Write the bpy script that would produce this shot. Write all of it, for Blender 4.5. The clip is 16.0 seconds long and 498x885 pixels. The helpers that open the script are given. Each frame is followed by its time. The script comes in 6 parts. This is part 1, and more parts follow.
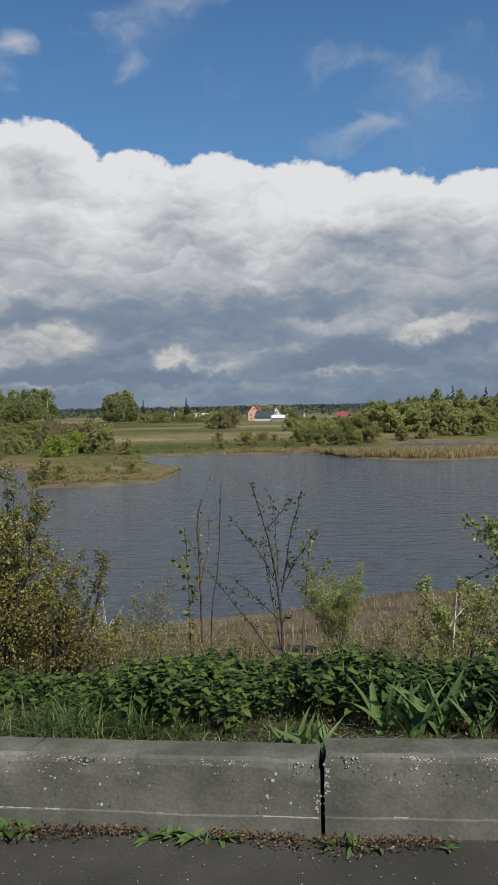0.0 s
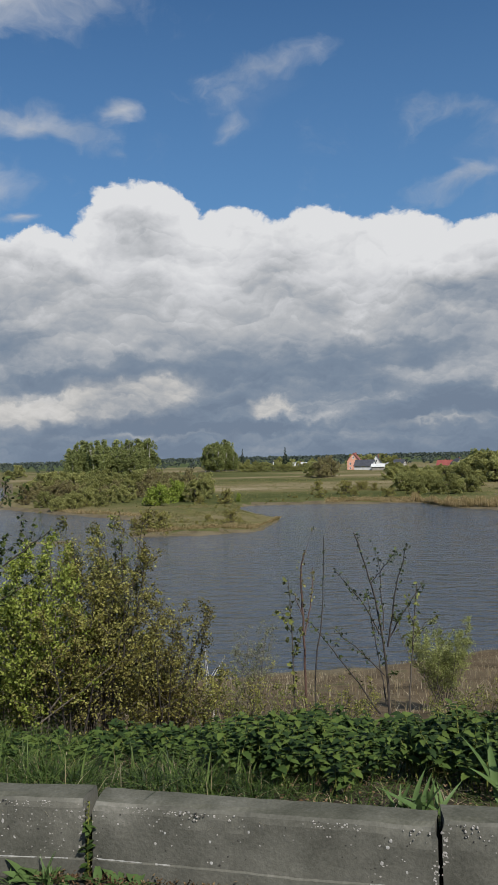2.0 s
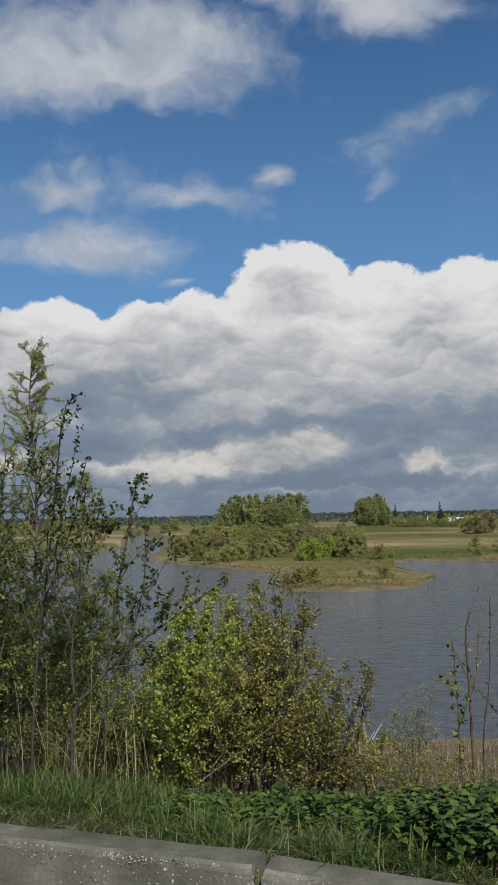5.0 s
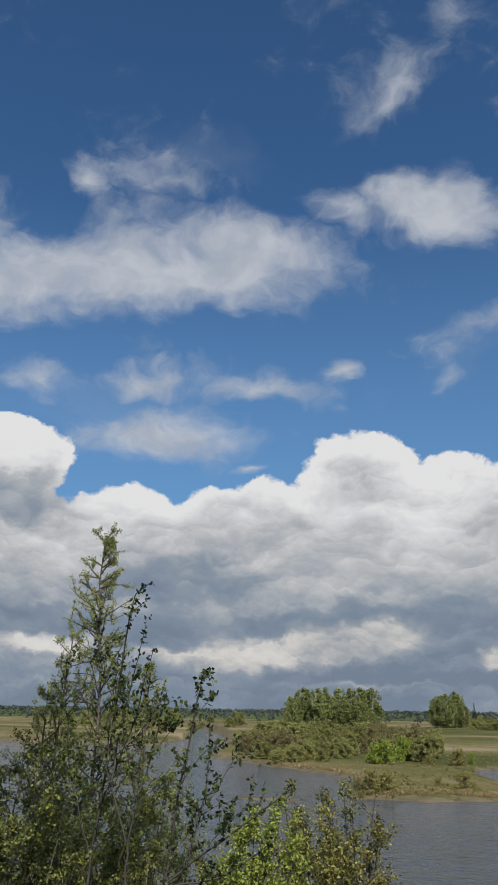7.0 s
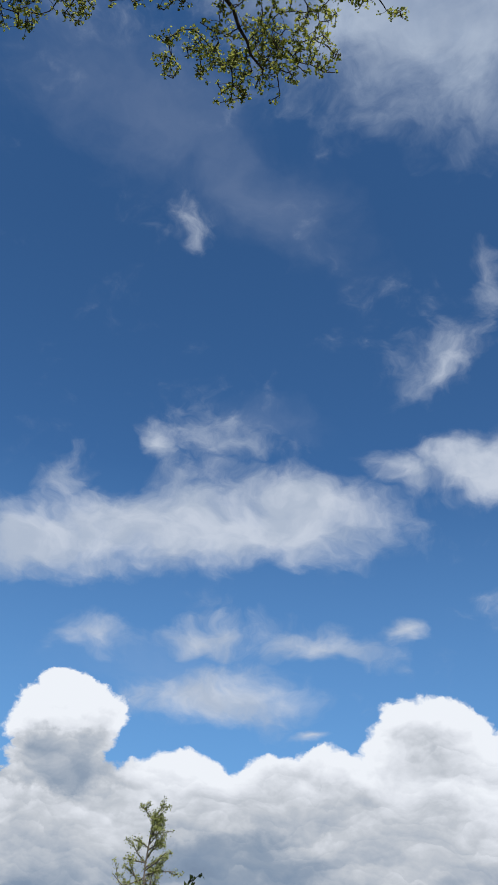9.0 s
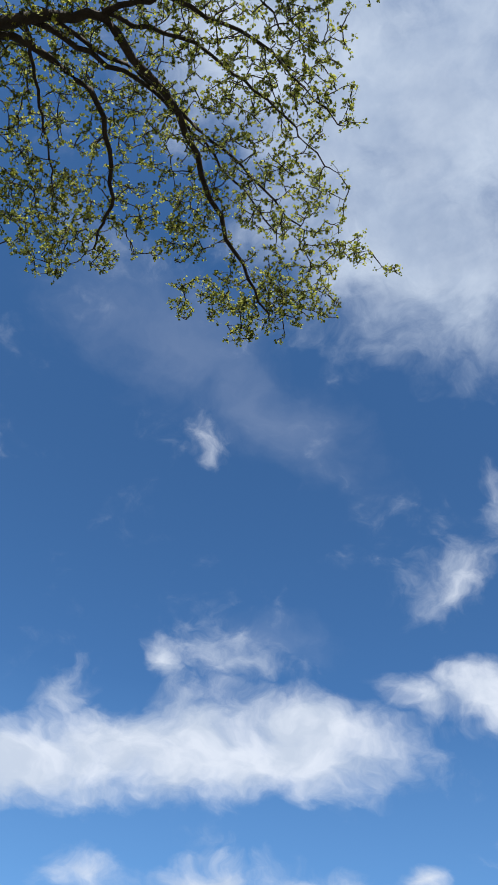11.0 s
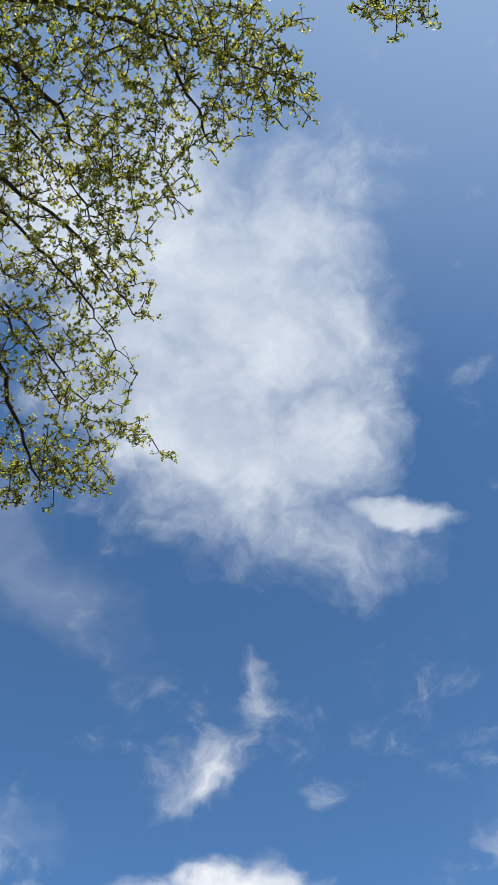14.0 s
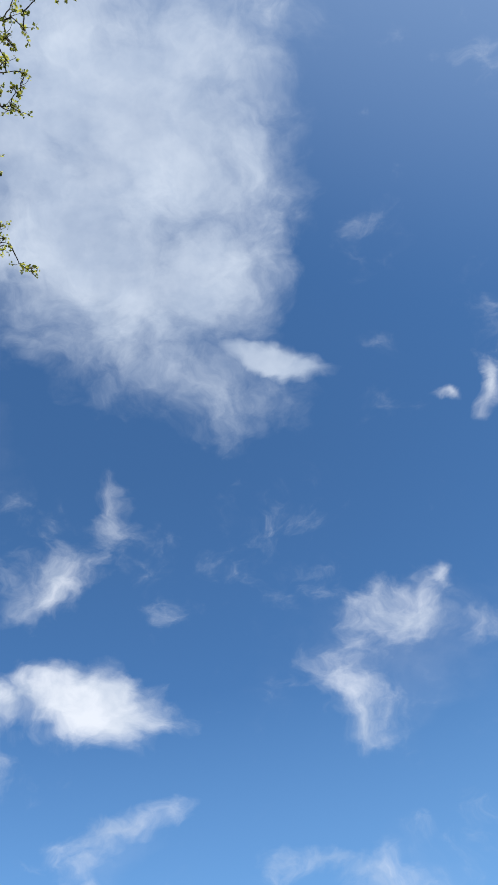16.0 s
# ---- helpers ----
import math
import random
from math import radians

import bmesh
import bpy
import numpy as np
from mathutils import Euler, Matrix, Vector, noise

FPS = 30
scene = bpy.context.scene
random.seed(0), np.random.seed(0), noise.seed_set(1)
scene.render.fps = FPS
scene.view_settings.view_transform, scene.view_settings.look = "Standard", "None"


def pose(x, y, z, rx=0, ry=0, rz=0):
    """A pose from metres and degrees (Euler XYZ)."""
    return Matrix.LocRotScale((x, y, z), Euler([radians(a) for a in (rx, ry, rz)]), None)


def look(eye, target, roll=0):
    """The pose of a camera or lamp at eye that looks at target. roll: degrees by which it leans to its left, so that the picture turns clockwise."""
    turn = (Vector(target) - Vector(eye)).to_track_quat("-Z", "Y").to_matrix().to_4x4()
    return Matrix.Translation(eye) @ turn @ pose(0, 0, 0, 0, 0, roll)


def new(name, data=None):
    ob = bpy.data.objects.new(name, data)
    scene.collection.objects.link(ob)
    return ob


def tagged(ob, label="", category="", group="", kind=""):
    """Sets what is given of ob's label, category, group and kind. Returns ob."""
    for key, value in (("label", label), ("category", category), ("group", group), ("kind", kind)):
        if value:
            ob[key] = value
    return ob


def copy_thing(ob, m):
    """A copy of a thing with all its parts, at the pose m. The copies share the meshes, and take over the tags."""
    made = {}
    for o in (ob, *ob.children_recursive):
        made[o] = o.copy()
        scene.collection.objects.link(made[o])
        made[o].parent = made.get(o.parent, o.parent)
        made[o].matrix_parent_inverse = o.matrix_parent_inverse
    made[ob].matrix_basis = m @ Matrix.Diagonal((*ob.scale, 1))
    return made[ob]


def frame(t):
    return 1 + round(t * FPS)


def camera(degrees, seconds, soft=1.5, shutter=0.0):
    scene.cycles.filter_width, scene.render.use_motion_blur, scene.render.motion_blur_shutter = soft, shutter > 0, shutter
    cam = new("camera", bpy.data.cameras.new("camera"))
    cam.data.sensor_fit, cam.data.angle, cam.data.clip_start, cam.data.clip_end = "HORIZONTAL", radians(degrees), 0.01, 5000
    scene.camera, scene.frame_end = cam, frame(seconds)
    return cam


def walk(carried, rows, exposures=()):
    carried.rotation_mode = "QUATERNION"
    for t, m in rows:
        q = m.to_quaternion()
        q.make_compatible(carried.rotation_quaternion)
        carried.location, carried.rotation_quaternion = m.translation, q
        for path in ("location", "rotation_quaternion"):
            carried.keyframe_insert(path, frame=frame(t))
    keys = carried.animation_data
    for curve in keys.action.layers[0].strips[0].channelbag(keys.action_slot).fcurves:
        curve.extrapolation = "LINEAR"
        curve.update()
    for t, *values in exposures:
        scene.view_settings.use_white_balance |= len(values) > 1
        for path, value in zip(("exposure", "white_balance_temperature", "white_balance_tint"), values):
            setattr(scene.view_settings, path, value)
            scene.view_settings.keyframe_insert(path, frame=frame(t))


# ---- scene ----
cam = camera(33.8, 16.0)
PATH = [
    (0.0, pose(0.000, 0.000, 1.650, 87.48, 1.17, -0.00)),
    (0.5, pose(-0.010, 0.000, 1.654, 88.07, 1.36, 1.18)),
    (1.0, pose(-0.019, 0.000, 1.657, 88.84, 1.50, 2.67)),
    (1.5, pose(-0.029, 0.000, 1.661, 89.99, 1.58, 4.57)),
    (2.0, pose(-0.044, 0.000, 1.664, 91.06, 1.44, 6.89)),
    (2.5, pose(-0.060, 0.000, 1.668, 91.67, 1.43, 9.25)),
    (3.0, pose(-0.073, 0.000, 1.671, 92.08, 1.35, 11.30)),
    (3.5, pose(-0.088, 0.000, 1.675, 92.37, 1.22, 12.77)),
    (4.0, pose(-0.096, 0.000, 1.679, 92.72, 1.15, 14.03)),
    (4.2, pose(-0.100, 0.000, 1.680, 92.94, 1.14, 14.60)),
    (6.3, pose(-0.120, 0.000, 1.710, 102.53, 0.12, 21.17)),
    (6.5, pose(-0.120, 0.000, 1.715, 104.04, -0.25, 21.36)),
    (7.0, pose(-0.120, 0.000, 1.727, 108.07, -0.79, 21.97)),
    (7.5, pose(-0.120, 0.000, 1.739, 112.54, -1.22, 22.92)),
    (8.0, pose(-0.120, 0.000, 1.751, 117.49, -1.72, 24.39)),
    (8.5, pose(-0.120, 0.000, 1.763, 122.07, -2.59, 25.44)),
    (9.0, pose(-0.120, 0.000, 1.775, 125.74, -3.18, 25.41)),
    (9.2, pose(-0.120, 0.000, 1.780, 127.08, -3.57, 25.15)),
    (11.5, pose(0.016, -0.045, 1.831, 144.14, -4.74, 24.82)),
    (12.0, pose(0.029, -0.049, 1.836, 147.32, -4.51, 24.13)),
    (12.5, pose(0.049, -0.047, 1.839, 151.02, -3.06, 21.96)),
    (13.0, pose(0.061, -0.050, 1.843, 153.96, -0.54, 18.38)),
    (13.5, pose(0.072, -0.050, 1.845, 154.37, 2.08, 14.23)),
    (14.0, pose(0.100, -0.053, 1.853, 152.85, 4.22, 10.61)),
    (14.5, pose(0.130, -0.046, 1.855, 150.30, 5.69, 7.68)),
    (15.0, pose(0.175, -0.038, 1.861, 146.90, 6.62, 4.71)),
    (15.5, pose(0.204, -0.029, 1.861, 143.52, 7.46, 2.26)),
    (16.0, pose(0.222, -0.021, 1.861, 140.28, 7.90, -0.02)),
]
walk(cam, PATH, exposures=[(0.0, 0.19, 6350, 10), (4.0, 0.15, 6450, 10), (6.5, 0.20, 6500, 10), (8.0, 0.20, 6300, 10), (9.2, 0.52, 6100, 10),
                           (11.5, 0.95, 6350, 10), (12.5, 1.08, 6500, 10), (14.5, 1.17, 7050, 10), (16.0, 1.02, 6450, 10)])

# ---- sky and sun ----
SUN_AZ, SUN_EL = 146.0, 47.0          # degrees; azimuth clockwise from +y
world = bpy.data.worlds.new("sky")
scene.world = world
world.use_nodes = True
wn, wl = world.node_tree.nodes, world.node_tree.links
wn.clear()


W = world.node_tree


def wmath(op, a, b=None, clamp=False):
    n = W.nodes.new("ShaderNodeMath")
    n.operation, n.use_clamp = op, clamp
    for i, v in enumerate((a, b)):
        if v is None:
            continue
        if isinstance(v, (int, float)):
            n.inputs[i].default_value = v
        else:
            W.links.new(v, n.inputs[i])
    return n.outputs[0]


def wstep(v, lo, hi):
    n = W.nodes.new("ShaderNodeMapRange")
    n.interpolation_type = "SMOOTHSTEP"
    n.inputs[1].default_value, n.inputs[2].default_value = lo, hi
    W.links.new(v, n.inputs[0])
    return n.outputs[0]


def wnoise(vec, scale, detail, rough, stretch=(1, 1, 1), shift=(0, 0, 0)):
    m = W.nodes.new("ShaderNodeMapping")
    m.inputs["Scale"].default_value, m.inputs["Location"].default_value = stretch, shift
    W.links.new(vec, m.inputs["Vector"])
    n = W.nodes.new("ShaderNodeTexNoise")
    n.inputs["Scale"].default_value, n.inputs["Detail"].default_value = scale, detail
    n.inputs["Roughness"].default_value = rough
    W.links.new(m.outputs[0], n.inputs["Vector"])
    return n


def wmix(f, a, b):
    n = W.nodes.new("ShaderNodeMix")
    n.data_type = "RGBA"
    for i, v in ((0, f), (6, a), (7, b)):
        if isinstance(v, (int, float)):
            n.inputs[i].default_value = v
        elif isinstance(v, tuple):
            n.inputs[i].default_value = (*v, 1)
        else:
            W.links.new(v, n.inputs[i])
    return n.outputs[2]


def warp(vec, scale, amount, stretch=(1, 1, 1), detail=3):
    """Directions stirred by noise, so that cloud edges billow."""
    n = wnoise(vec, scale, detail, 0.55, stretch)
    sub = W.nodes.new("ShaderNodeVectorMath")
    sub.operation = "SUBTRACT"
    W.links.new(n.outputs["Color"], sub.inputs[0])
    sub.inputs[1].default_value = (0.5, 0.5, 0.5)
    add = W.nodes.new("ShaderNodeVectorMath")
    add.operation = "MULTIPLY_ADD"
    W.links.new(sub.outputs[0], add.inputs[0])
    add.inputs[1].default_value = (amount, amount, amount)
    W.links.new(vec, add.inputs[2])
    return add.outputs[0]


def puff(vec, az, el, a, b, tilt=0.0, grow=1.45):
    """1 at a cloud's heart, 0 past its edge: an ellipse of a by b degrees round a direction."""
    az, el, tl = radians(az), radians(el), radians(tilt)
    c = Vector((math.sin(az) * math.cos(el), math.cos(az) * math.cos(el), math.sin(el)))
    e = Vector((math.cos(az), -math.sin(az), 0))
    n = c.cross(e) * -1
    if n.z < 0:
        n = -n
    u, v = e * math.cos(tl) + n * math.sin(tl), n * math.cos(tl) - e * math.sin(tl)
    turn = Matrix((u, v, u.cross(v))).transposed()
    m = W.nodes.new("ShaderNodeMapping")
    m.vector_type = "TEXTURE"
    m.inputs["Location"].default_value = c
    m.inputs["Rotation"].default_value = turn.to_euler()
    m.inputs["Scale"].default_value = (radians(a) * grow, radians(b) * grow, 0.6)
    W.links.new(vec, m.inputs["Vector"])
    g = W.nodes.new("ShaderNodeTexGradient")
    g.gradient_type = "SPHERICAL"
    W.links.new(m.outputs[0], g.inputs[0])
    return g.outputs["Fac"]


def gather(vec, puffs, grow=1.45):
    total = None
    for az, el, a, b, tilt, weight in puffs:
        p = puff(vec, az, el, a, b, tilt, grow)
        if weight != 1:
            p = wmath("MULTIPLY", p, weight)
        total = p if total is None else wmath("MAXIMUM", total, p)
    return total


coord = W.nodes.new("ShaderNodeTexCoord")
way = coord.outputs["Generated"]
norm = W.nodes.new("ShaderNodeVectorMath")
norm.operation = "NORMALIZE"
W.links.new(way, norm.inputs[0])
way = norm.outputs[0]
split = W.nodes.new("ShaderNodeSeparateXYZ")
W.links.new(way, split.inputs[0])
height = split.outputs["Z"]

sky = W.nodes.new("ShaderNodeTexSky")
sky.sky_type = "NISHITA"
sky.sun_disc = False
sky.sun_elevation, sky.sun_rotation = radians(SUN_EL), radians(SUN_AZ)
sky.altitude, sky.air_density, sky.dust_density, sky.ozone_density = 150, 1.0, 0.6, 1.6
tint = W.nodes.new("ShaderNodeMix")
tint.data_type, tint.blend_type = "RGBA", "MULTIPLY"
tint.inputs[0].default_value = 1.0
W.links.new(sky.outputs[0], tint.inputs[6])
tint.inputs[7].default_value = (0.52, 0.86, 1.12, 1)
deepen = W.nodes.new("ShaderNodeMapRange")       # paler towards the horizon
deepen.inputs[1].default_value, deepen.inputs[2].default_value = 0.2, 0.75
deepen.inputs[3].default_value, deepen.inputs[4].default_value = 1.18, 0.98
W.links.new(height, deepen.inputs[0])
pale = W.nodes.new("ShaderNodeVectorMath")
pale.operation = "SCALE"
W.links.new(tint.outputs[2], pale.inputs[0])
W.links.new(deepen.outputs[0], pale.inputs["Scale"])
haze = W.nodes.new("ShaderNodeMapRange")
haze.inputs[1].default_value, haze.inputs[2].default_value = 0.55, 0.18
haze.inputs[3].default_value, haze.inputs[4].default_value = 0.0, 0.5
W.links.new(height, haze.inputs[0])
blue = wmix(haze.outputs[0], pale.outputs[0], (2.0, 3.9, 6.4))

# thin and soft clouds
veil = warp(way, 7.0, 0.10, (0.9, 0.9, 1.7), detail=3)
veil = warp(veil, 26.0, 0.026, (0.8, 0.8, 1.6), detail=5)
soft = gather(veil, [
    (-31.3, 29.5, 13.3, 2.9, 6, 1.45), (-44.1, 27.3, 5.5, 2.1, 12, 1.35), (-23.7, 31.3, 7.8, 2.3, -8, 1.15),
    (-28.2, 35.0, 4.7, 1.6, -1, 0.55), (-35.8, 34.3, 1.4, 1.4, 9, 0.7), (-41.9, 30.6, 1.9, 2.3, -19, 0.6),
    (-7.5, 33.0, 5.4, 2.4, -6, 1.4), (-14.5, 33.1, 3.0, 1.5, -24, 0.8), (-11.3, 40.2, 3.8, 2.4, 32, 0.85),
    (-37.8, 21.5, 3.2, 1.2, 8, 0.8), (-30.5, 22.1, 3.4, 1.3, 5, 0.95), (-21.4, 22.1, 4.4, 1.2, -10, 1.05)])
soft = wmath("MAXIMUM", soft, gather(veil, [
    (-15.8, 23.1, 1.6, 1.0, 14, 1.0), (-28.9, 18.3, 7.4, 2.1, 4, 1.1), (-21.7, 16.1, 1.5, 0.6, -6, 0.9),
    (10.0, 20.6, 2.9, 1.9, 14, 0.6), (7.3, 17.4, 3.6, 1.0, 14, 0.8), (-6.8, 24.3, 2.6, 1.4, 28, 0.45),
    (-4.6, 25.9, 4.8, 1.1, 10, 0.72), (-7.9, 22.3, 1.6, 0.9, 20, 0.6), (-36.0, 50.6, 1.9, 2.0, 39, 0.5),
    (-5.1, 46.5, 1.5, 2.8, -20, 0.6)]))
soft = wmath("MAXIMUM", soft, gather(veil, [
    (18.3, 35.6, 4.2, 2.6, 12, 0.75), (12.1, 31.7, 3.9, 2.5, -33, 0.8), (23.5, 37.3, 1.7, 1.0, 19, 0.6),
    (24.6, 33.0, 2.5, 1.8, -21, 0.6), (8.1, 21.7, 3.8, 1.1, -19, 0.6), (30.1, 48.3, 1.4, 0.5, -28, 0.7),
    (34.8, 47.1, 0.9, 1.7, -32, 0.8)]))
great = gather(veil, [
    (-0.2, 71.0, 9.5, 12.0, -14, 1.15), (14.0, 75.5, 4.5, 5.5, -35, 1.0), (-6.0, 62.0, 9.0, 6.5, -30, 1.05), (7.0, 62.0, 5.5, 6.0, -20, 1.0),
    (14.6, 54.8, 3.2, 1.1, -24, 1.3), (3.0, 54.5, 7.0, 3.4, -14, 0.65), (-20.0, 70.0, 8.0, 7.0, -30, 1.0), (-38.0, 76.0, 9.0, 7.0, -20, 0.95),
    (-15.0, 80.0, 8.0, 6.0, 0, 0.9)])
fine = wnoise(veil, 11.0, 10, 0.60)
wisp = wmath("SUBTRACT", fine.outputs["Fac"], 0.5)
thin = gather(veil, [(-42.0, 56.5, 9.0, 4.2, -12, 1.0), (-29.1, 53.5, 9.0, 3.0, -29, 1.0), (-27.0, 36.5, 6.0, 2.0, 8, 0.8), (-33.0, 20.0, 8.0, 2.4, 4, 0.9),
                     (12.0, 19.0, 5.0, 3.0, 12, 0.8), (-6.0, 23.8, 4.0, 2.0, 30, 0.7), (18.0, 33.0, 9.0, 4.5, 0, 0.8)], 1.6)
thin_cover = wmath("MULTIPLY", wstep(wmath("ADD", thin, wmath("MULTIPLY", wisp, 1.1)), 0.15, 1.1), 0.13)
body = wnoise(way, 8.0, 5, 0.6, (1, 1, 1), (3, 1, 2)).outputs["Fac"]
soft_cover = wmath("MULTIPLY", wstep(wmath("ADD", soft, wmath("MULTIPLY", wisp, 1.7)), 0.14, 1.1), 0.92)
great_cover = wstep(wmath("ADD", great, wmath("MULTIPLY", wisp, 1.2)), 0.05, 0.88)
great_cover = wmath("MULTIPLY", great_cover, wmath("ADD", wmath("MULTIPLY", body, 1.0), 0.30, True))

# heaped clouds and the bank over the horizon
heap = warp(way, 22.0, 0.050, (1, 1, 1.3), 5)
heap = warp(heap, 70.0, 0.012, (1, 1, 1.2), 3)
hs = W.nodes.new("ShaderNodeSeparateXYZ")
W.links.new(heap, hs.inputs[0])
towers = gather(heap, [
    (-14.0, 14.9, 4.6, 3.8, 1, 1), (-7.8, 13.0, 5.7, 3.7, -1, 1), (-1.9, 12.5, 5.4, 4.1, -2, 1),
    (2.6, 12.2, 5.7, 4.1, -2, 1), (10.2, 11.5, 5.6, 3.8, -3, 1), (15.8, 11.5, 5.3, 3.6, -4, 1),
    (-20.1, 11.1, 4.0, 4.2, 1, 1), (-36.9, 9.5, 4.8, 4.1, 3, 1), (-30.8, 10.5, 5.0, 4.2, 2, 1),
    (-24.5, 10.3, 5.1, 4.3, 1, 1), (-20.6, 11.6, 3.5, 3.9, 0, 1), (-38.7, 16.0, 3.8, 2.8, 7, 1), (-38.9, 13.2, 3.4, 2.6, 4, 1)])
band = wstep(wmath("ADD", wmath("MULTIPLY", hs.outputs["Z"], -1.0), 1.0), 0.765, 0.815)
heap_cover = wstep(wmath("MAXIMUM", towers, band), 0.27, 0.345)

lumpy = warp(way, 16.0, 0.035, (1, 1, 1.3), 4)
big = wnoise(lumpy, 5.0, 9, 0.56, (1, 1, 1.7)).outputs["Fac"]
lump = warp(warp(way, 6.0, 0.10, (1, 1, 1.2), 3), 24.0, 0.035, (1, 1, 1.2), 5)


def mounds(scale, k):
    """Each cell of the bank pales towards its top and greys towards its base."""
    m = W.nodes.new("ShaderNodeMapping")
    m.inputs["Scale"].default_value = (1, 1, 1.7)
    W.links.new(lump, m.inputs["Vector"])
    v = W.nodes.new("ShaderNodeTexVoronoi")
    v.feature = "SMOOTH_F1"
    v.inputs["Scale"].default_value, v.inputs["Smoothness"].default_value = scale, 0.27
    W.links.new(m.outputs[0], v.inputs["Vector"])
    d = W.nodes.new("ShaderNodeVectorMath")
    d.operation = "SUBTRACT"
    W.links.new(m.outputs[0], d.inputs[0])
    W.links.new(v.outputs["Position"], d.inputs[1])
    s = W.nodes.new("ShaderNodeSeparateXYZ")
    W.links.new(d.outputs[0], s.inputs[0])
    return wmath("MULTIPLY", s.outputs["Z"], k)


relief = wmath("ADD", wmath("ADD", mounds(7.0, 0.26), mounds(17.0, 0.44)), mounds(40.0, 0.75))
mottle = wmath("SUBTRACT", wnoise(lumpy, 13.0, 8, 0.58, (1, 1, 2.1), (5, 2, 1)).outputs["Fac"], 0.5)
streak = wnoise(heap, 7.0, 7, 0.6, (1, 1, 5.5)).outputs["Fac"]
streak = wmath("MULTIPLY", wmath("SUBTRACT", streak, 0.5), wstep(wmath("MULTIPLY", height, -1.0), -0.16, -0.05))
glow = gather(heap, [
    (-15.2, 4.3, 4.6, 1.5, 4, 1.2), (-23.0, 3.4, 5.0, 1.2, 3, 1.0), (13.2, 5.1, 3.7, 0.8, 10, 1), (0.9, 8.9, 2.3, 1.5, -1, 0.5), (-5.3, 3.4, 1.6, 0.7, -1, 1),
    (6.3, 2.2, 7.8, 0.4, 1, 0.5), (-17.5, 4.0, 4.2, 1.1, 8, 1), (-26.2, 3.3, 4.6, 0.7, 1, 0.8), (-34.9, 4.0, 4.4, 0.7, 2, 0.8), (-14.0, 1.6, 9.0, 0.35, 0, 0.5), (-30.0, 1.4, 8.0, 0.35, 0, 0.5)], 1.6)
dull = gather(heap, [
    (-4.2, 6.3, 6.6, 1.2, -1, 1), (-14.5, 6.3, 4.4, 0.9, 0, 1), (10.9, 4.0, 6.8, 1.3, 3, 1), (7.2, 11.0, 5.3, 1.8, -7, 0.5),
    (-14.2, 16.1, 1.2, 1.6, 3, 0.4), (-5.2, 12.3, 2.3, 1.5, 0, 0.5), (3.2, 6.9, 4.7, 1.0, -2, 1), (-26.4, 8.4, 4.3, 1.5, 1, 1),
    (-19.0, 5.5, 4.2, 0.9, 1, 1), (-36.5, 5.6, 6.2, 0.8, 2, 1), (-5.5, 2.1, 11.7, 0.5, -1, 0.8), (-39.0, 13.6, 4.4, 1.6, 5, 1.4)], 1.6)
tone = wmath("ADD", height, wmath("MULTIPLY", wmath("SUBTRACT", big, 0.5), 0.24))
tone = wmath("ADD", tone, wmath("ADD", wmath("MULTIPLY", mottle, 0.21), 0.012))
tone = wmath("ADD", tone, wmath("MULTIPLY", relief, 1.0))
tone = wmath("ADD", tone, wmath("MULTIPLY", streak, 0.34))
tone = wmath("ADD", tone, wmath("MULTIPLY", wstep(wmath("ADD", glow, wmath("MULTIPLY", wisp, 0.5)), 0.14, 0.75), 0.12))
tone = wmath("SUBTRACT", tone, wmath("MULTIPLY", wstep(wmath("ADD", dull, wmath("MULTIPLY", wisp, 0.6)), 0.1, 0.7), 0.075))
tone = wmath("SUBTRACT", tone, wmath("MULTIPLY", wstep(wmath("ADD", gather(heap, [(-38.9, 13.4, 4.8, 2.6, 5, 1), (-14.0, 15.9, 1.9, 2.3, 3, 0.45), (7.2, 11.0, 5.3, 1.4, -7, 0.6)], 1.6), wmath("MULTIPLY", wisp, 0.5)), 0.05, 1.0), 0.075))
rim = wmath("SUBTRACT", 1.0, wstep(towers, 0.28, 0.62))
tone = wmath("ADD", tone, wmath("MULTIPLY", wmath("MULTIPLY", rim, wstep(height, 0.19, 0.25)), 0.07))
ramp = W.nodes.new("ShaderNodeValToRGB")
W.links.new(tone, ramp.inputs[0])
el = ramp.color_ramp.elements
el[0].position, el[0].color = 0.0, (0.215, 0.275, 0.365, 1)
el[1].position, el[1].color = 0.285, (0.93, 0.93, 0.93, 1)
for p, c in ((0.05, (0.25, 0.315, 0.405)), (0.095, (0.31, 0.365, 0.44)), (0.135, (0.415, 0.455, 0.51)), (0.185, (0.58, 0.595, 0.615)), (0.235, (0.78, 0.785, 0.80))):
    el.new(p).color = (*c, 1)


def lift(colour, k=10.0):
    n = W.nodes.new("ShaderNodeVectorMath")
    n.operation = "SCALE"
    W.links.new(colour, n.inputs[0])
    n.inputs["Scale"].default_value = k
    return n.outputs[0]


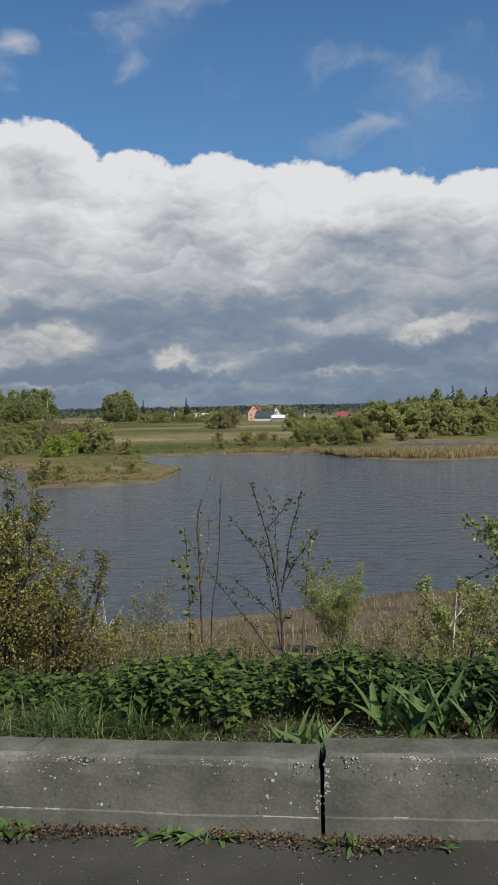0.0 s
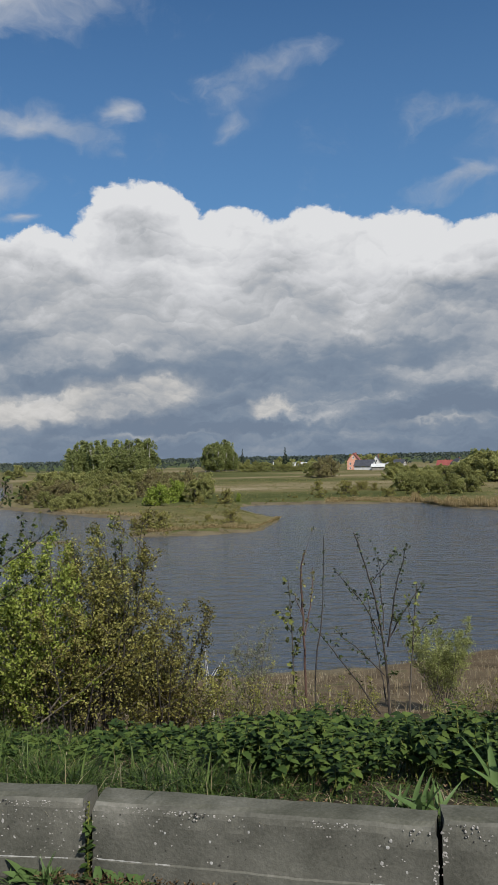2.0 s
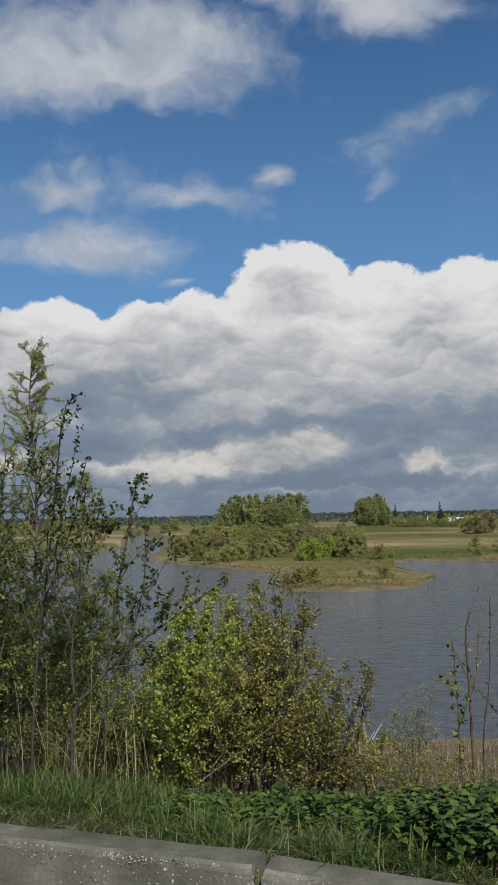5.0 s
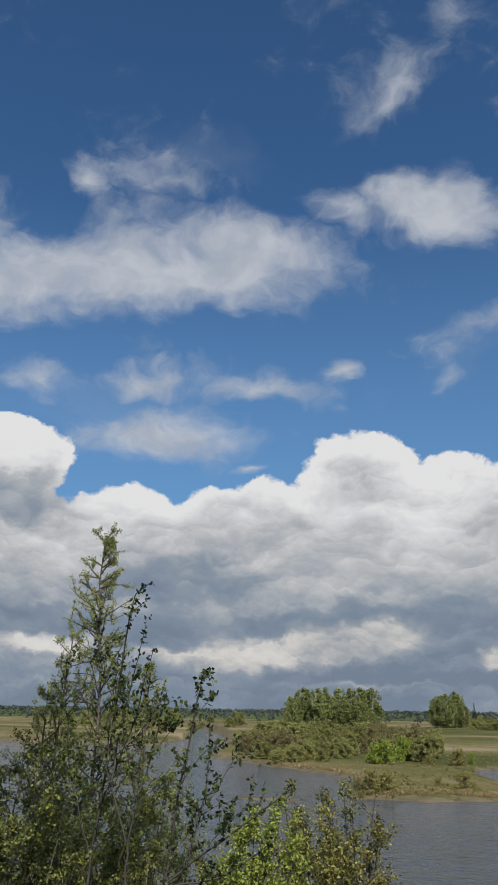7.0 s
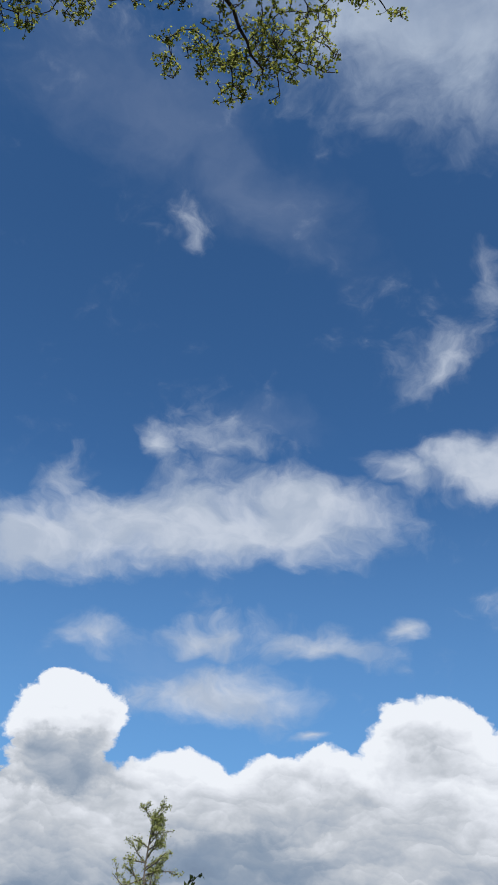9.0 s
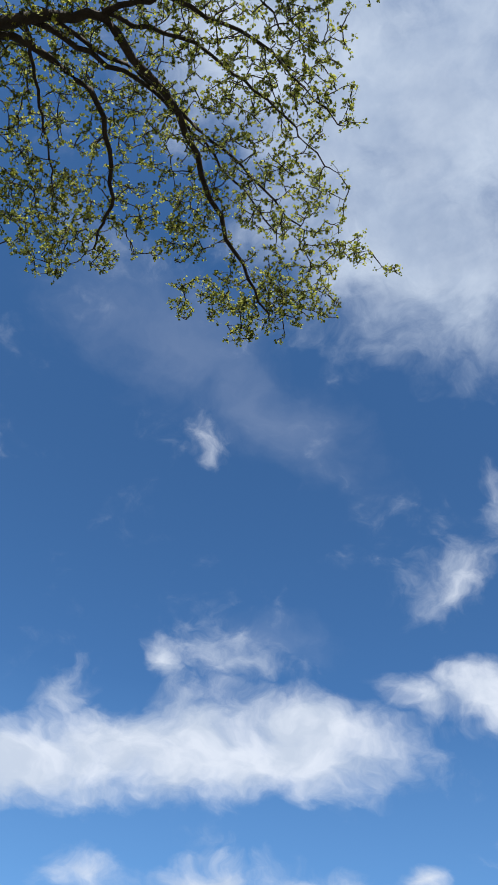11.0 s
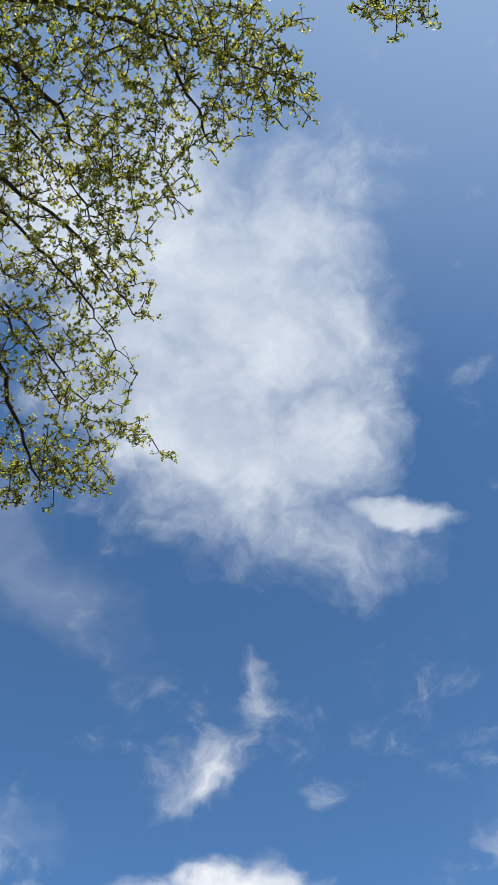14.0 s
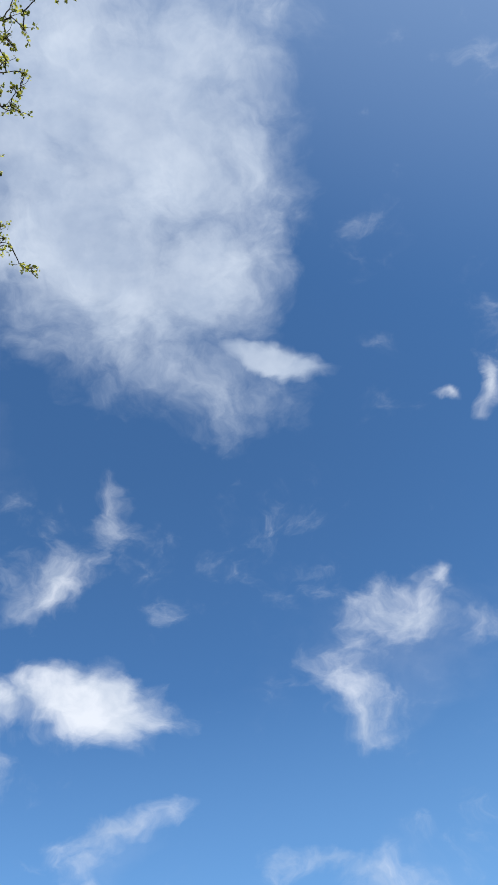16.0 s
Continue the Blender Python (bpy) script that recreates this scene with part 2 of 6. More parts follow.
sunward = W.nodes.new("ShaderNodeVectorMath")       # thin haze whitens the sky round the sun
sunward.operation = "DOT_PRODUCT"
W.links.new(way, sunward.inputs[0])
sunward.inputs[1].default_value = (math.sin(radians(SUN_AZ)) * math.cos(radians(SUN_EL)), math.cos(radians(SUN_AZ)) * math.cos(radians(SUN_EL)), math.sin(radians(SUN_EL)))
blue = wmix(wmath("MULTIPLY", wstep(sunward.outputs["Value"], 0.42, 1.0), 0.5), blue, (3.6, 4.7, 6.3))
total = wmix(thin_cover, blue, (6.2, 6.6, 7.4))
curdle = wstep(wnoise(veil, 13.0, 6, 0.55, (1, 1, 1.8), (1, 4, 2)).outputs["Fac"], 0.36, 0.64)
total = wmix(soft_cover, total, wmix(curdle, (4.9, 5.4, 6.2), (6.5, 6.8, 7.35)))
total = wmix(great_cover, total, wmix(curdle, (4.0, 4.65, 5.7), (4.75, 5.35, 6.25)))
warm = wmath("MULTIPLY", wmath("MULTIPLY", wstep(glow, 0.15, 0.7), 0.5), wstep(wmath("MULTIPLY", height, -1.0), -0.14, -0.09))
total = wmix(heap_cover, total, lift(wmix(warm, ramp.outputs[0], wmix(wstep(tone, 0.10, 0.22), (0.42, 0.44, 0.47), (0.80, 0.755, 0.68)))))
ground_fade = wstep(height, -0.02, 0.0)
total = wmix(ground_fade, (0.8, 0.8, 0.6), total)
back = W.nodes.new("ShaderNodeBackground")
back.inputs["Strength"].default_value = 0.07
W.links.new(total, back.inputs[0])
out = W.nodes.new("ShaderNodeOutputWorld")
W.links.new(back.outputs[0], out.inputs[0])

sun = new("sun", bpy.data.lights.new("sun", "SUN"))
sun.data.energy, sun.data.angle, sun.data.color = 5.0, radians(0.53), (1.0, 0.95, 0.87)
_a, _e = radians(SUN_AZ), radians(SUN_EL)
sun.matrix_world = look((0, 0, 60), (-math.sin(_a) * math.cos(_e), -math.cos(_a) * math.cos(_e), 60 - math.sin(_e)))

# ---- materials ----
def material(name, colours, rough=0.8, scale=4.0, detail=6, bump=0.3, bump_scale=40.0, fine=0.35, island=0.0, spec=0.3, through_light=0.0,
             stretch=(1, 1, 1), positions=None, object_random=0.0):
    """A surface whose colour wanders between the given ones at a large and a fine scale, with relief."""
    m = bpy.data.materials.new(name)
    m.use_nodes = True
    t = m.node_tree
    bsdf = t.nodes["Principled BSDF"]
    geo = t.nodes.new("ShaderNodeNewGeometry")
    mp = t.nodes.new("ShaderNodeMapping")
    mp.inputs["Scale"].default_value = stretch
    t.links.new(geo.outputs["Position"], mp.inputs["Vector"])

    def noise_node(s, d):
        n = t.nodes.new("ShaderNodeTexNoise")
        n.inputs["Scale"].default_value, n.inputs["Detail"].default_value, n.inputs["Roughness"].default_value = s, d, 0.6
        t.links.new(mp.outputs[0], n.inputs["Vector"])
        return n.outputs["Fac"]

    def blend(a, b, k):
        n = t.nodes.new("ShaderNodeMath")
        n.operation = "MULTIPLY_ADD"
        s = t.nodes.new("ShaderNodeMath")
        s.operation = "SUBTRACT"
        t.links.new(b, s.inputs[0])
        s.inputs[1].default_value = 0.5
        t.links.new(s.outputs[0], n.inputs[0])
        n.inputs[1].default_value = k
        t.links.new(a, n.inputs[2])
        return n.outputs[0]

    fac = blend(noise_node(scale, detail), noise_node(bump_scale, 4), fine)
    if island:
        fac = blend(fac, geo.outputs["Random Per Island"], island)
    if object_random:
        info = t.nodes.new("ShaderNodeObjectInfo")
        fac = blend(fac, info.outputs["Random"], object_random)
    ramp = t.nodes.new("ShaderNodeValToRGB")
    t.links.new(fac, ramp.inputs[0])
    els = ramp.color_ramp.elements
    k = len(colours)
    where = positions or [0.28 + 0.44 * i / max(1, k - 1) for i in range(k)]
    els[0].position, els[0].color = where[0], (*colours[0], 1)
    els[1].position, els[1].color = where[-1], (*colours[-1], 1)
    for p, c in zip(where[1:-1], colours[1:-1]):
        els.new(p).color = (*c, 1)
    t.links.new(ramp.outputs[0], bsdf.inputs["Base Color"])
    bsdf.inputs["Roughness"].default_value = rough
    bsdf.inputs["Specular IOR Level"].default_value = spec
    if bump:
        b = t.nodes.new("ShaderNodeBump")
        b.inputs["Strength"].default_value, b.inputs["Distance"].default_value = bump, 0.4 / bump_scale
        t.links.new(noise_node(bump_scale, 6), b.inputs["Height"])
        t.links.new(b.outputs[0], bsdf.inputs["Normal"])
    if through_light:
        tr = t.nodes.new("ShaderNodeBsdfTranslucent")
        t.links.new(ramp.outputs[0], tr.inputs["Color"])
        mix = t.nodes.new("ShaderNodeMixShader")
        mix.inputs[0].default_value = through_light
        t.links.new(bsdf.outputs[0], mix.inputs[1])
        t.links.new(tr.outputs[0], mix.inputs[2])
        t.links.new(mix.outputs[0], t.nodes["Material Output"].inputs[0])
    return m


def leaf(name, *colours, gloss=0.55, glow=0.3, object_random=0.25):
    return material(name, colours, gloss, 1.5, 3, 0, 60, 0.2, 0.75, 0.18, glow, object_random=object_random)


ASPHALT = material("asphalt", [(0.022, 0.021, 0.017), (0.036, 0.034, 0.028), (0.062, 0.057, 0.047)], 0.9, 1.3, 8, 0.6, 180, 0.6)
SOIL = material("bank_soil", [(0.028, 0.021, 0.013), (0.055, 0.040, 0.024), (0.06, 0.058, 0.026)], 0.95, 1.2, 8, 0.8, 30, 0.5)
DRY = material("dry_bank", [(0.045, 0.036, 0.02), (0.09, 0.065, 0.038), (0.13, 0.098, 0.06), (0.075, 0.075, 0.03)], 0.95, 0.35, 9, 0.8, 5, 0.6, spec=0.08)
MEADOW = material("meadow", [(0.052, 0.06, 0.02), (0.088, 0.09, 0.033), (0.128, 0.108, 0.05), (0.24, 0.20, 0.125)], 0.95, 0.021, 9, 0.6, 0.9, 0.35, spec=0.04,
                  stretch=(0.35, 1.0, 1), positions=[0.33, 0.44, 0.53, 0.67])
SHORE = material("shore_mud", [(0.07, 0.055, 0.034), (0.12, 0.098, 0.06), (0.15, 0.125, 0.08)], 0.9, 0.25, 8, 0.6, 2, 0.5, spec=0.08)
WOODLAND = material("far_floor", [(0.03, 0.045, 0.018), (0.06, 0.08, 0.03), (0.10, 0.105, 0.05)], 0.95, 0.012, 8, 0, 0.1, 0.4, spec=0.04)
BARK = material("bark", [(0.05, 0.04, 0.032), (0.10, 0.085, 0.068), (0.15, 0.13, 0.11)], 0.9, 9, 8, 0.7, 60, 0.5, stretch=(1, 1, 0.3))
DARK_BARK = material("dark_bark", [(0.028, 0.023, 0.02), (0.05, 0.042, 0.036), (0.08, 0.066, 0.055)], 0.85, 12, 8, 0.6, 80, 0.4)
PALE_BARK = material("pale_bark", [(0.06, 0.055, 0.05), (0.45, 0.43, 0.40), (0.62, 0.60, 0.57)], 0.8, 5, 8, 0.3, 30, 0.5, stretch=(0.5, 0.5, 3), positions=[0.36, 0.46, 0.7])
RED_BARK = material("red_bark", [(0.055, 0.032, 0.025), (0.09, 0.052, 0.040), (0.125, 0.078, 0.06)], 0.7, 14, 6, 0.3, 80, 0.4)

WATER = bpy.data.materials.new("river_water")
WATER.use_nodes = True
_t = WATER.node_tree
_b = _t.nodes["Principled BSDF"]
_b.inputs["Base Color"].default_value = (0.044, 0.054, 0.066, 1)
_b.inputs["Roughness"].default_value, _b.inputs["IOR"].default_value = 0.07, 1.33
_geo = _t.nodes.new("ShaderNodeNewGeometry")


def ripple(scale, stretch, strength, distance, before=None):
    mp = _t.nodes.new("ShaderNodeMapping")
    mp.inputs["Scale"].default_value, mp.inputs["Rotation"].default_value = stretch, (0, 0, 0.25)
    _t.links.new(_geo.outputs["Position"], mp.inputs["Vector"])
    n = _t.nodes.new("ShaderNodeTexNoise")
    n.inputs["Scale"].default_value, n.inputs["Detail"].default_value = scale, 5
    _t.links.new(mp.outputs[0], n.inputs["Vector"])
    b = _t.nodes.new("ShaderNodeBump")
    b.inputs["Strength"].default_value, b.inputs["Distance"].default_value = strength, distance
    _t.links.new(n.outputs["Fac"], b.inputs["Height"])
    if before is not None:
        _t.links.new(before, b.inputs["Normal"])
    return b.outputs[0]


_n = ripple(0.75, (0.5, 1, 1), 1.0, 0.6)
_n = ripple(2.6, (0.6, 1, 1), 0.7, 0.05, _n)
_n = ripple(0.10, (0.5, 1, 1), 0.6, 0.5, _n)
_t.links.new(_n, _b.inputs["Normal"])

# ---- ground, river, road, parapet ----
def part(name, bm, mat, parent=None, label=""):
    """Links a bmesh, or (points, faces), as one mesh object under a thing."""
    me = bpy.data.meshes.new(name)
    if isinstance(bm, tuple) and isinstance(bm[0], np.ndarray) and isinstance(bm[1], np.ndarray):
        count, per = bm[1].shape
        me.vertices.add(len(bm[0]))
        me.vertices.foreach_set("co", np.ascontiguousarray(bm[0], dtype=np.float32).ravel())
        me.loops.add(count * per)
        me.loops.foreach_set("vertex_index", np.ascontiguousarray(bm[1], dtype=np.int32).ravel())
        me.polygons.add(count)
        me.polygons.foreach_set("loop_start", np.arange(0, count * per, per, dtype=np.int32))
        me.update(calc_edges=True)
    elif isinstance(bm, tuple):
        me.from_pydata([tuple(p) for p in bm[0]], [], [tuple(int(i) for i in f) for f in bm[1]])
    else:
        bm.to_mesh(me)
        bm.free()
    for m in mat if isinstance(mat, (list, tuple)) else [mat]:
        me.materials.append(m)
    ob = new(name, me)
    if parent is not None:
        ob.parent = parent
    if label:
        ob["label"] = label
    return ob


def smooth(ob):
    ob.data.polygons.foreach_set("use_smooth", [True] * len(ob.data.polygons))
    return ob


WATER_Z = -12.35


def ramp01(v, a, b):
    k = np.clip((v - a) / (b - a), 0, 1)
    return k * k * (3 - 2 * k)


def inside(x, y, ring):
    """Signed distance to a closed line: positive inside."""
    d, odd = np.full(x.shape, 1e9), np.zeros(x.shape, bool)
    for (ax, ay), (bx, by) in zip(ring, ring[1:] + ring[:1]):
        ex, ey = bx - ax, by - ay
        k = np.clip(((x - ax) * ex + (y - ay) * ey) / (ex * ex + ey * ey), 0, 1)
        d = np.minimum(d, np.hypot(x - ax - k * ex, y - ay - k * ey))
        if ay != by:
            odd ^= ((ay > y) != (by > y)) & (x < (bx - ax) * (y - ay) / (by - ay) + ax)
    return np.where(odd, d, -d)


FAR_BANK = [(-39, 147), (-29, 146), (-18.5, 154), (-15, 187), (-24, 203), (-33, 228), (-23, 240), (-7, 239), (19, 236), (26, 213), (42, 197),
            (61, 201), (120, 210), (400, 300), (4200, 600), (4200, 4200), (-4200, 4200), (-900, 1500), (-300, 640), (-205, 470), (-150, 350),
            (-112, 246), (-82, 218), (-63, 199), (-50, 189), (-46, 172)]
LEFT_BANK = [(-165, 305), (-192, 398), (-270, 560), (-860, 1500), (-4200, 4000), (-4200, 250), (-400, 290)]
POND = [(44, 264), (54, 289), (86, 276), (120, 262), (118, 240), (73, 241), (50, 257)]
ISLET = [(-58, 136.5), (-50, 136.8), (-45.5, 138), (-49, 139.5), (-57, 138.8)]


def lumps(x, y, s, seed):
    """Smooth uneven ground: a few waves of different directions."""
    r = np.random.RandomState(seed)
    z = np.zeros(np.shape(x))
    for k in range(7):
        a, p, q = r.uniform(0, 6.28), r.uniform(0, 6.28), r.uniform(0.6, 1.9)
        z = z + np.sin((x * np.cos(a) + y * np.sin(a)) * q / s * 6.28 + p) / (1 + k * 0.25)
    return z / 3


def terrain(x, y):
    """Ground height and zone: 0 near soil, 1 dry slope, 2 meadow, 3 mud, 4 far woodland."""
    x, y = np.asarray(x, float), np.asarray(y, float)
    r = np.hypot(x, y)
    wob = 1.6 * lumps(x, y, 22, 3) + 0.7 * lumps(x, y, 7, 8)
    far = np.maximum(inside(x, y, FAR_BANK), inside(x, y, LEFT_BANK)) + wob
    far = np.minimum(far, -inside(x, y, POND) + 0.5 * wob)
    far = np.maximum(far, np.minimum(inside(x, y, ISLET) + 0.3, 0.8))
    zf = WATER_Z + np.where(far > 0, 0.12 + np.minimum(far * 0.22, 0.75) + 0.02 * np.clip(far - 5, 0, 30), np.maximum(far * 0.25, -2))
    zf = zf + np.where(far > 4, 0.25 * lumps(x, y, 40, 5), 0)
    zf = zf + 3.0 * ramp01(r, 260, 620) * (far > 0) + 2.5 * ramp01(r, 900, 3200) * (far > 0) + 1.2 * lumps(x, y, 1500, 9) * ramp01(r, 900, 2500)
    # near bank: level by the road, falling to the river
    shore = 54.5 + 0.45 * x + 1.5 * lumps(x, y, 15, 2)
    shore = np.clip(shore, 26, 120)
    k = np.clip((y - 5.0) / np.maximum(shore - 5.0, 1), 0, 1.6)
    zn = np.where(y < 5, 0.22 - 0.42 * ramp01(y, 3.2, 5.6), 0.22 - 0.42 * ramp01(y, 3.2, 5.6) - (12.35 - 0.2) * (k ** 0.93) * ramp01(y, 4.4, 5.6))
    zn = np.maximum(zn, WATER_Z - 2.2) + np.where((y > 5) & (k < 1), 0.10 * lumps(x, y, 5, 4), 0)
    zn = np.where(y < np.interp(x, [-9.0, -1.06, 0.255, 1.6, 9.0], [3.22, 3.20, 3.05, 2.95, 2.55]) + 0.09, -0.03, zn)
    near = (k < 1.25) & (y < 140)
    z = np.where(near, np.maximum(zn, np.where(far > 0, zf, -50)), zf)
    zone = np.where(near & (zn > zf), np.where(y < 7, 0, np.where(z < WATER_Z + 0.5, 3, 1)), np.where(far < 1.3, 3, np.where(r > 900, 4, 2)))
    return z, zone


def ground_z(x, y):
    return float(terrain(x, y)[0])


def build_ground():
    az = np.radians(np.concatenate([np.arange(-56, 34, 0.33), np.arange(34, 304, 6.0)]))
    rad = [1.5, 2.6, 3.0]
    while rad[-1] < 4100:
        rad.append(rad[-1] + (0.05 if rad[-1] < 4.2 else max(0.14, rad[-1] * (0.018 if rad[-1] < 420 else 0.06))))
    rad = np.array(rad)
    A, R = np.meshgrid(az, rad)
    x, y = np.sin(A) * R, np.cos(A) * R
    z, zone = terrain(x, y)
    n, m = x.shape
    points = np.stack([x.ravel(), y.ravel(), z.ravel()], 1).tolist() + [[0, 0, -0.03]]
    i, j = np.meshgrid(np.arange(n - 1), np.arange(m), indexing="ij")
    a, b = i * m + j, i * m + (j + 1) % m
    faces = np.stack([a, b, b + m, a + m], -1).reshape(-1, 4)[:, ::-1].tolist()
    zones = zone[:-1].ravel().tolist()
    faces += [[(j + 1) % m, j, n * m] for j in range(m)]
    zones += [0] * m
    ob = part("ground", (points, faces), [SOIL, DRY, MEADOW, SHORE, WOODLAND])
    ob.data.polygons.foreach_set("material_index", [int(q) for q in zones])
    smooth(ob)
    return tagged(ob, "grassy riverside ground with brown slopes and far meadows", "ground", kind="structure")


build_ground()

_bm = bmesh.new()
bmesh.ops.create_grid(_bm, x_segments=8, y_segments=8, size=2200)
river = part("water", _bm, WATER)
river.location = (-100, 2180, WATER_Z)
tagged(river, "dark blue-grey rippled river water under clouds", "river", kind="structure")

_bm = bmesh.new()
bmesh.ops.create_grid(_bm, x_segments=60, y_segments=24, size=1)
for v in _bm.verts:
    v.co = Vector((v.co.x * 16, -2.52 + v.co.y * 5.72, 0.012 * noise.noise(v.co * 7)))
road = part("road", _bm, ASPHALT)
smooth(road)
tagged(road, "worn dark grey asphalt with small pale stones", "road", kind="structure")

# ---- plants: shared makers ----
def quads(points, normals, length, width, rng, spin=True):
    """A leaf at each point: two triangles folded along the midrib."""
    n = len(points)
    nz = normals / np.maximum(np.linalg.norm(normals, axis=1, keepdims=True), 1e-6)
    a = np.cross(nz, rng.normal(size=(n, 3)))
    a /= np.maximum(np.linalg.norm(a, axis=1, keepdims=True), 1e-6)
    b = np.cross(nz, a)
    L = (length * rng.uniform(0.6, 1.3, n))[:, None]
    Wd = (width * rng.uniform(0.6, 1.3, n))[:, None]
    base, tip = points - a * L * 0.5, points + a * L * 0.5
    s1, s2 = points + b * Wd * 0.5 + nz * Wd * 0.18, points - b * Wd * 0.5 + nz * Wd * 0.18
    v = np.stack([base, s1, tip, s2], 1).reshape(-1, 3)
    k = np.arange(n)[:, None] * 4
    f = np.concatenate([k + [0, 1, 2], k + [0, 2, 3]], 1).reshape(-1, 3)
    return v, f


def join(pieces):
    pieces = list(pieces)
    if pieces and all(isinstance(f, np.ndarray) for _, f in pieces) and len({f.shape[1] for _, f in pieces}) == 1:
        sizes = np.cumsum([0] + [len(v) for v, _ in pieces[:-1]])
        return np.concatenate([v for v, _ in pieces]), np.concatenate([f + o for (_, f), o in zip(pieces, sizes)])
    vs, fs, o = [], [], 0
    for v, f in pieces:
        v = np.asarray(v, float)
        vs.extend(v.tolist())
        fs.extend([[i + o for i in q] for q in (f.tolist() if hasattr(f, "tolist") else f)])
        o += len(v)
    return vs, fs


def tube(path, radii, sides=5):
    """A tapering stem along a path."""
    path = np.asarray(path, float)
    v = []
    for i, p in enumerate(path):
        d = path[min(i + 1, len(path) - 1)] - path[max(i - 1, 0)]
        d = d / max(np.linalg.norm(d), 1e-6)
        u = np.cross(d, (0.31, 0.92, 0.2) if abs(d[1]) < 0.9 else (1, 0, 0))
        u /= np.linalg.norm(u)
        w = np.cross(d, u)
        for s in range(sides):
            t = 6.2832 * s / sides
            v.append(p + radii[i] * (u * math.cos(t) + w * math.sin(t)))
    i, q = np.meshgrid(np.arange(len(path) - 1), np.arange(sides), indexing="ij")
    a, b = (i * sides + q).ravel(), (i * sides + (q + 1) % sides).ravel()
    return np.array(v), np.stack([a, b, b + sides, a + sides], 1)


def limb(start, way, length, rng, bend=0.25, rise=0.0, steps=6):
    """A crooked path."""
    p, d = np.array(start, float), np.array(way, float)
    d /= np.linalg.norm(d)
    out = [p.copy()]
    for i in range(steps):
        d = d + rng.normal(size=3) * bend / steps ** 0.5 + np.array([0, 0, rise / steps])
        d /= np.linalg.norm(d)
        p = p + d * length / steps
        out.append(p.copy())
    return np.array(out)


def thing(name, x, y, z, label, category, group=""):
    ob = new(name)
    ob.location = (x, y, z)
    ob.empty_display_size = 0.2
    return tagged(ob, label, category, group)


WILLOW = leaf("willow_leaf", (0.21, 0.215, 0.075), (0.30, 0.305, 0.105), (0.40, 0.40, 0.155), glow=0.52, object_random=0.6)
BIRCH_FAR = leaf("grove_leaf", (0.15, 0.175, 0.06), (0.23, 0.26, 0.09), (0.33, 0.36, 0.135), glow=0.42)
FRESH = leaf("fresh_leaf", (0.15, 0.20, 0.03), (0.23, 0.29, 0.045), (0.30, 0.36, 0.07), glow=0.4)
PINE = leaf("pine_needles", (0.012, 0.022, 0.012), (0.024, 0.04, 0.02), (0.04, 0.058, 0.03), glow=0.1)
BROWN = leaf("budding_twigs", (0.21, 0.175, 0.09), (0.27, 0.235, 0.11), (0.31, 0.295, 0.12), glow=0.45)
# bluish and low in contrast: aerial haze is painted into this leaf colour
HAZY_WOOD = leaf("hazy_wood_leaf", (0.06, 0.08, 0.075), (0.085, 0.105, 0.09), (0.12, 0.14, 0.105), glow=0.3)
REED = leaf("reed_blade", (0.17, 0.135, 0.055), (0.30, 0.225, 0.11), (0.40, 0.31, 0.17), glow=0.25)
SCRUB = leaf("scrub_leaf", (0.21, 0.175, 0.06), (0.27, 0.24, 0.075), (0.29, 0.29, 0.085), glow=0.45)


def crown_points(rng, lobes, count, shell=0.3, tall=0.95):
    """Points near the skins of many round lobes, with gaps."""
    w = np.array([l[3] ** 2 for l in lobes])
    pick = rng.choice(len(lobes), count, p=w / w.sum())
    c = np.array([l[:3] for l in lobes])[pick]
    r = np.array([l[3] for l in lobes])[pick][:, None]
    d = rng.normal(size=(count, 3))
    d /= np.linalg.norm(d, axis=1, keepdims=True)
    d[:, 2] = np.where(d[:, 2] < -0.5, -d[:, 2], d[:, 2])
    k = rng.uniform(shell, 1.08, (count, 1)) ** 0.8
    return c + d * r * k * np.array([1, 1, tall]), d * 0.7 + np.array([0, 0, 0.25]) + rng.normal(size=(count, 3)) * 0.8


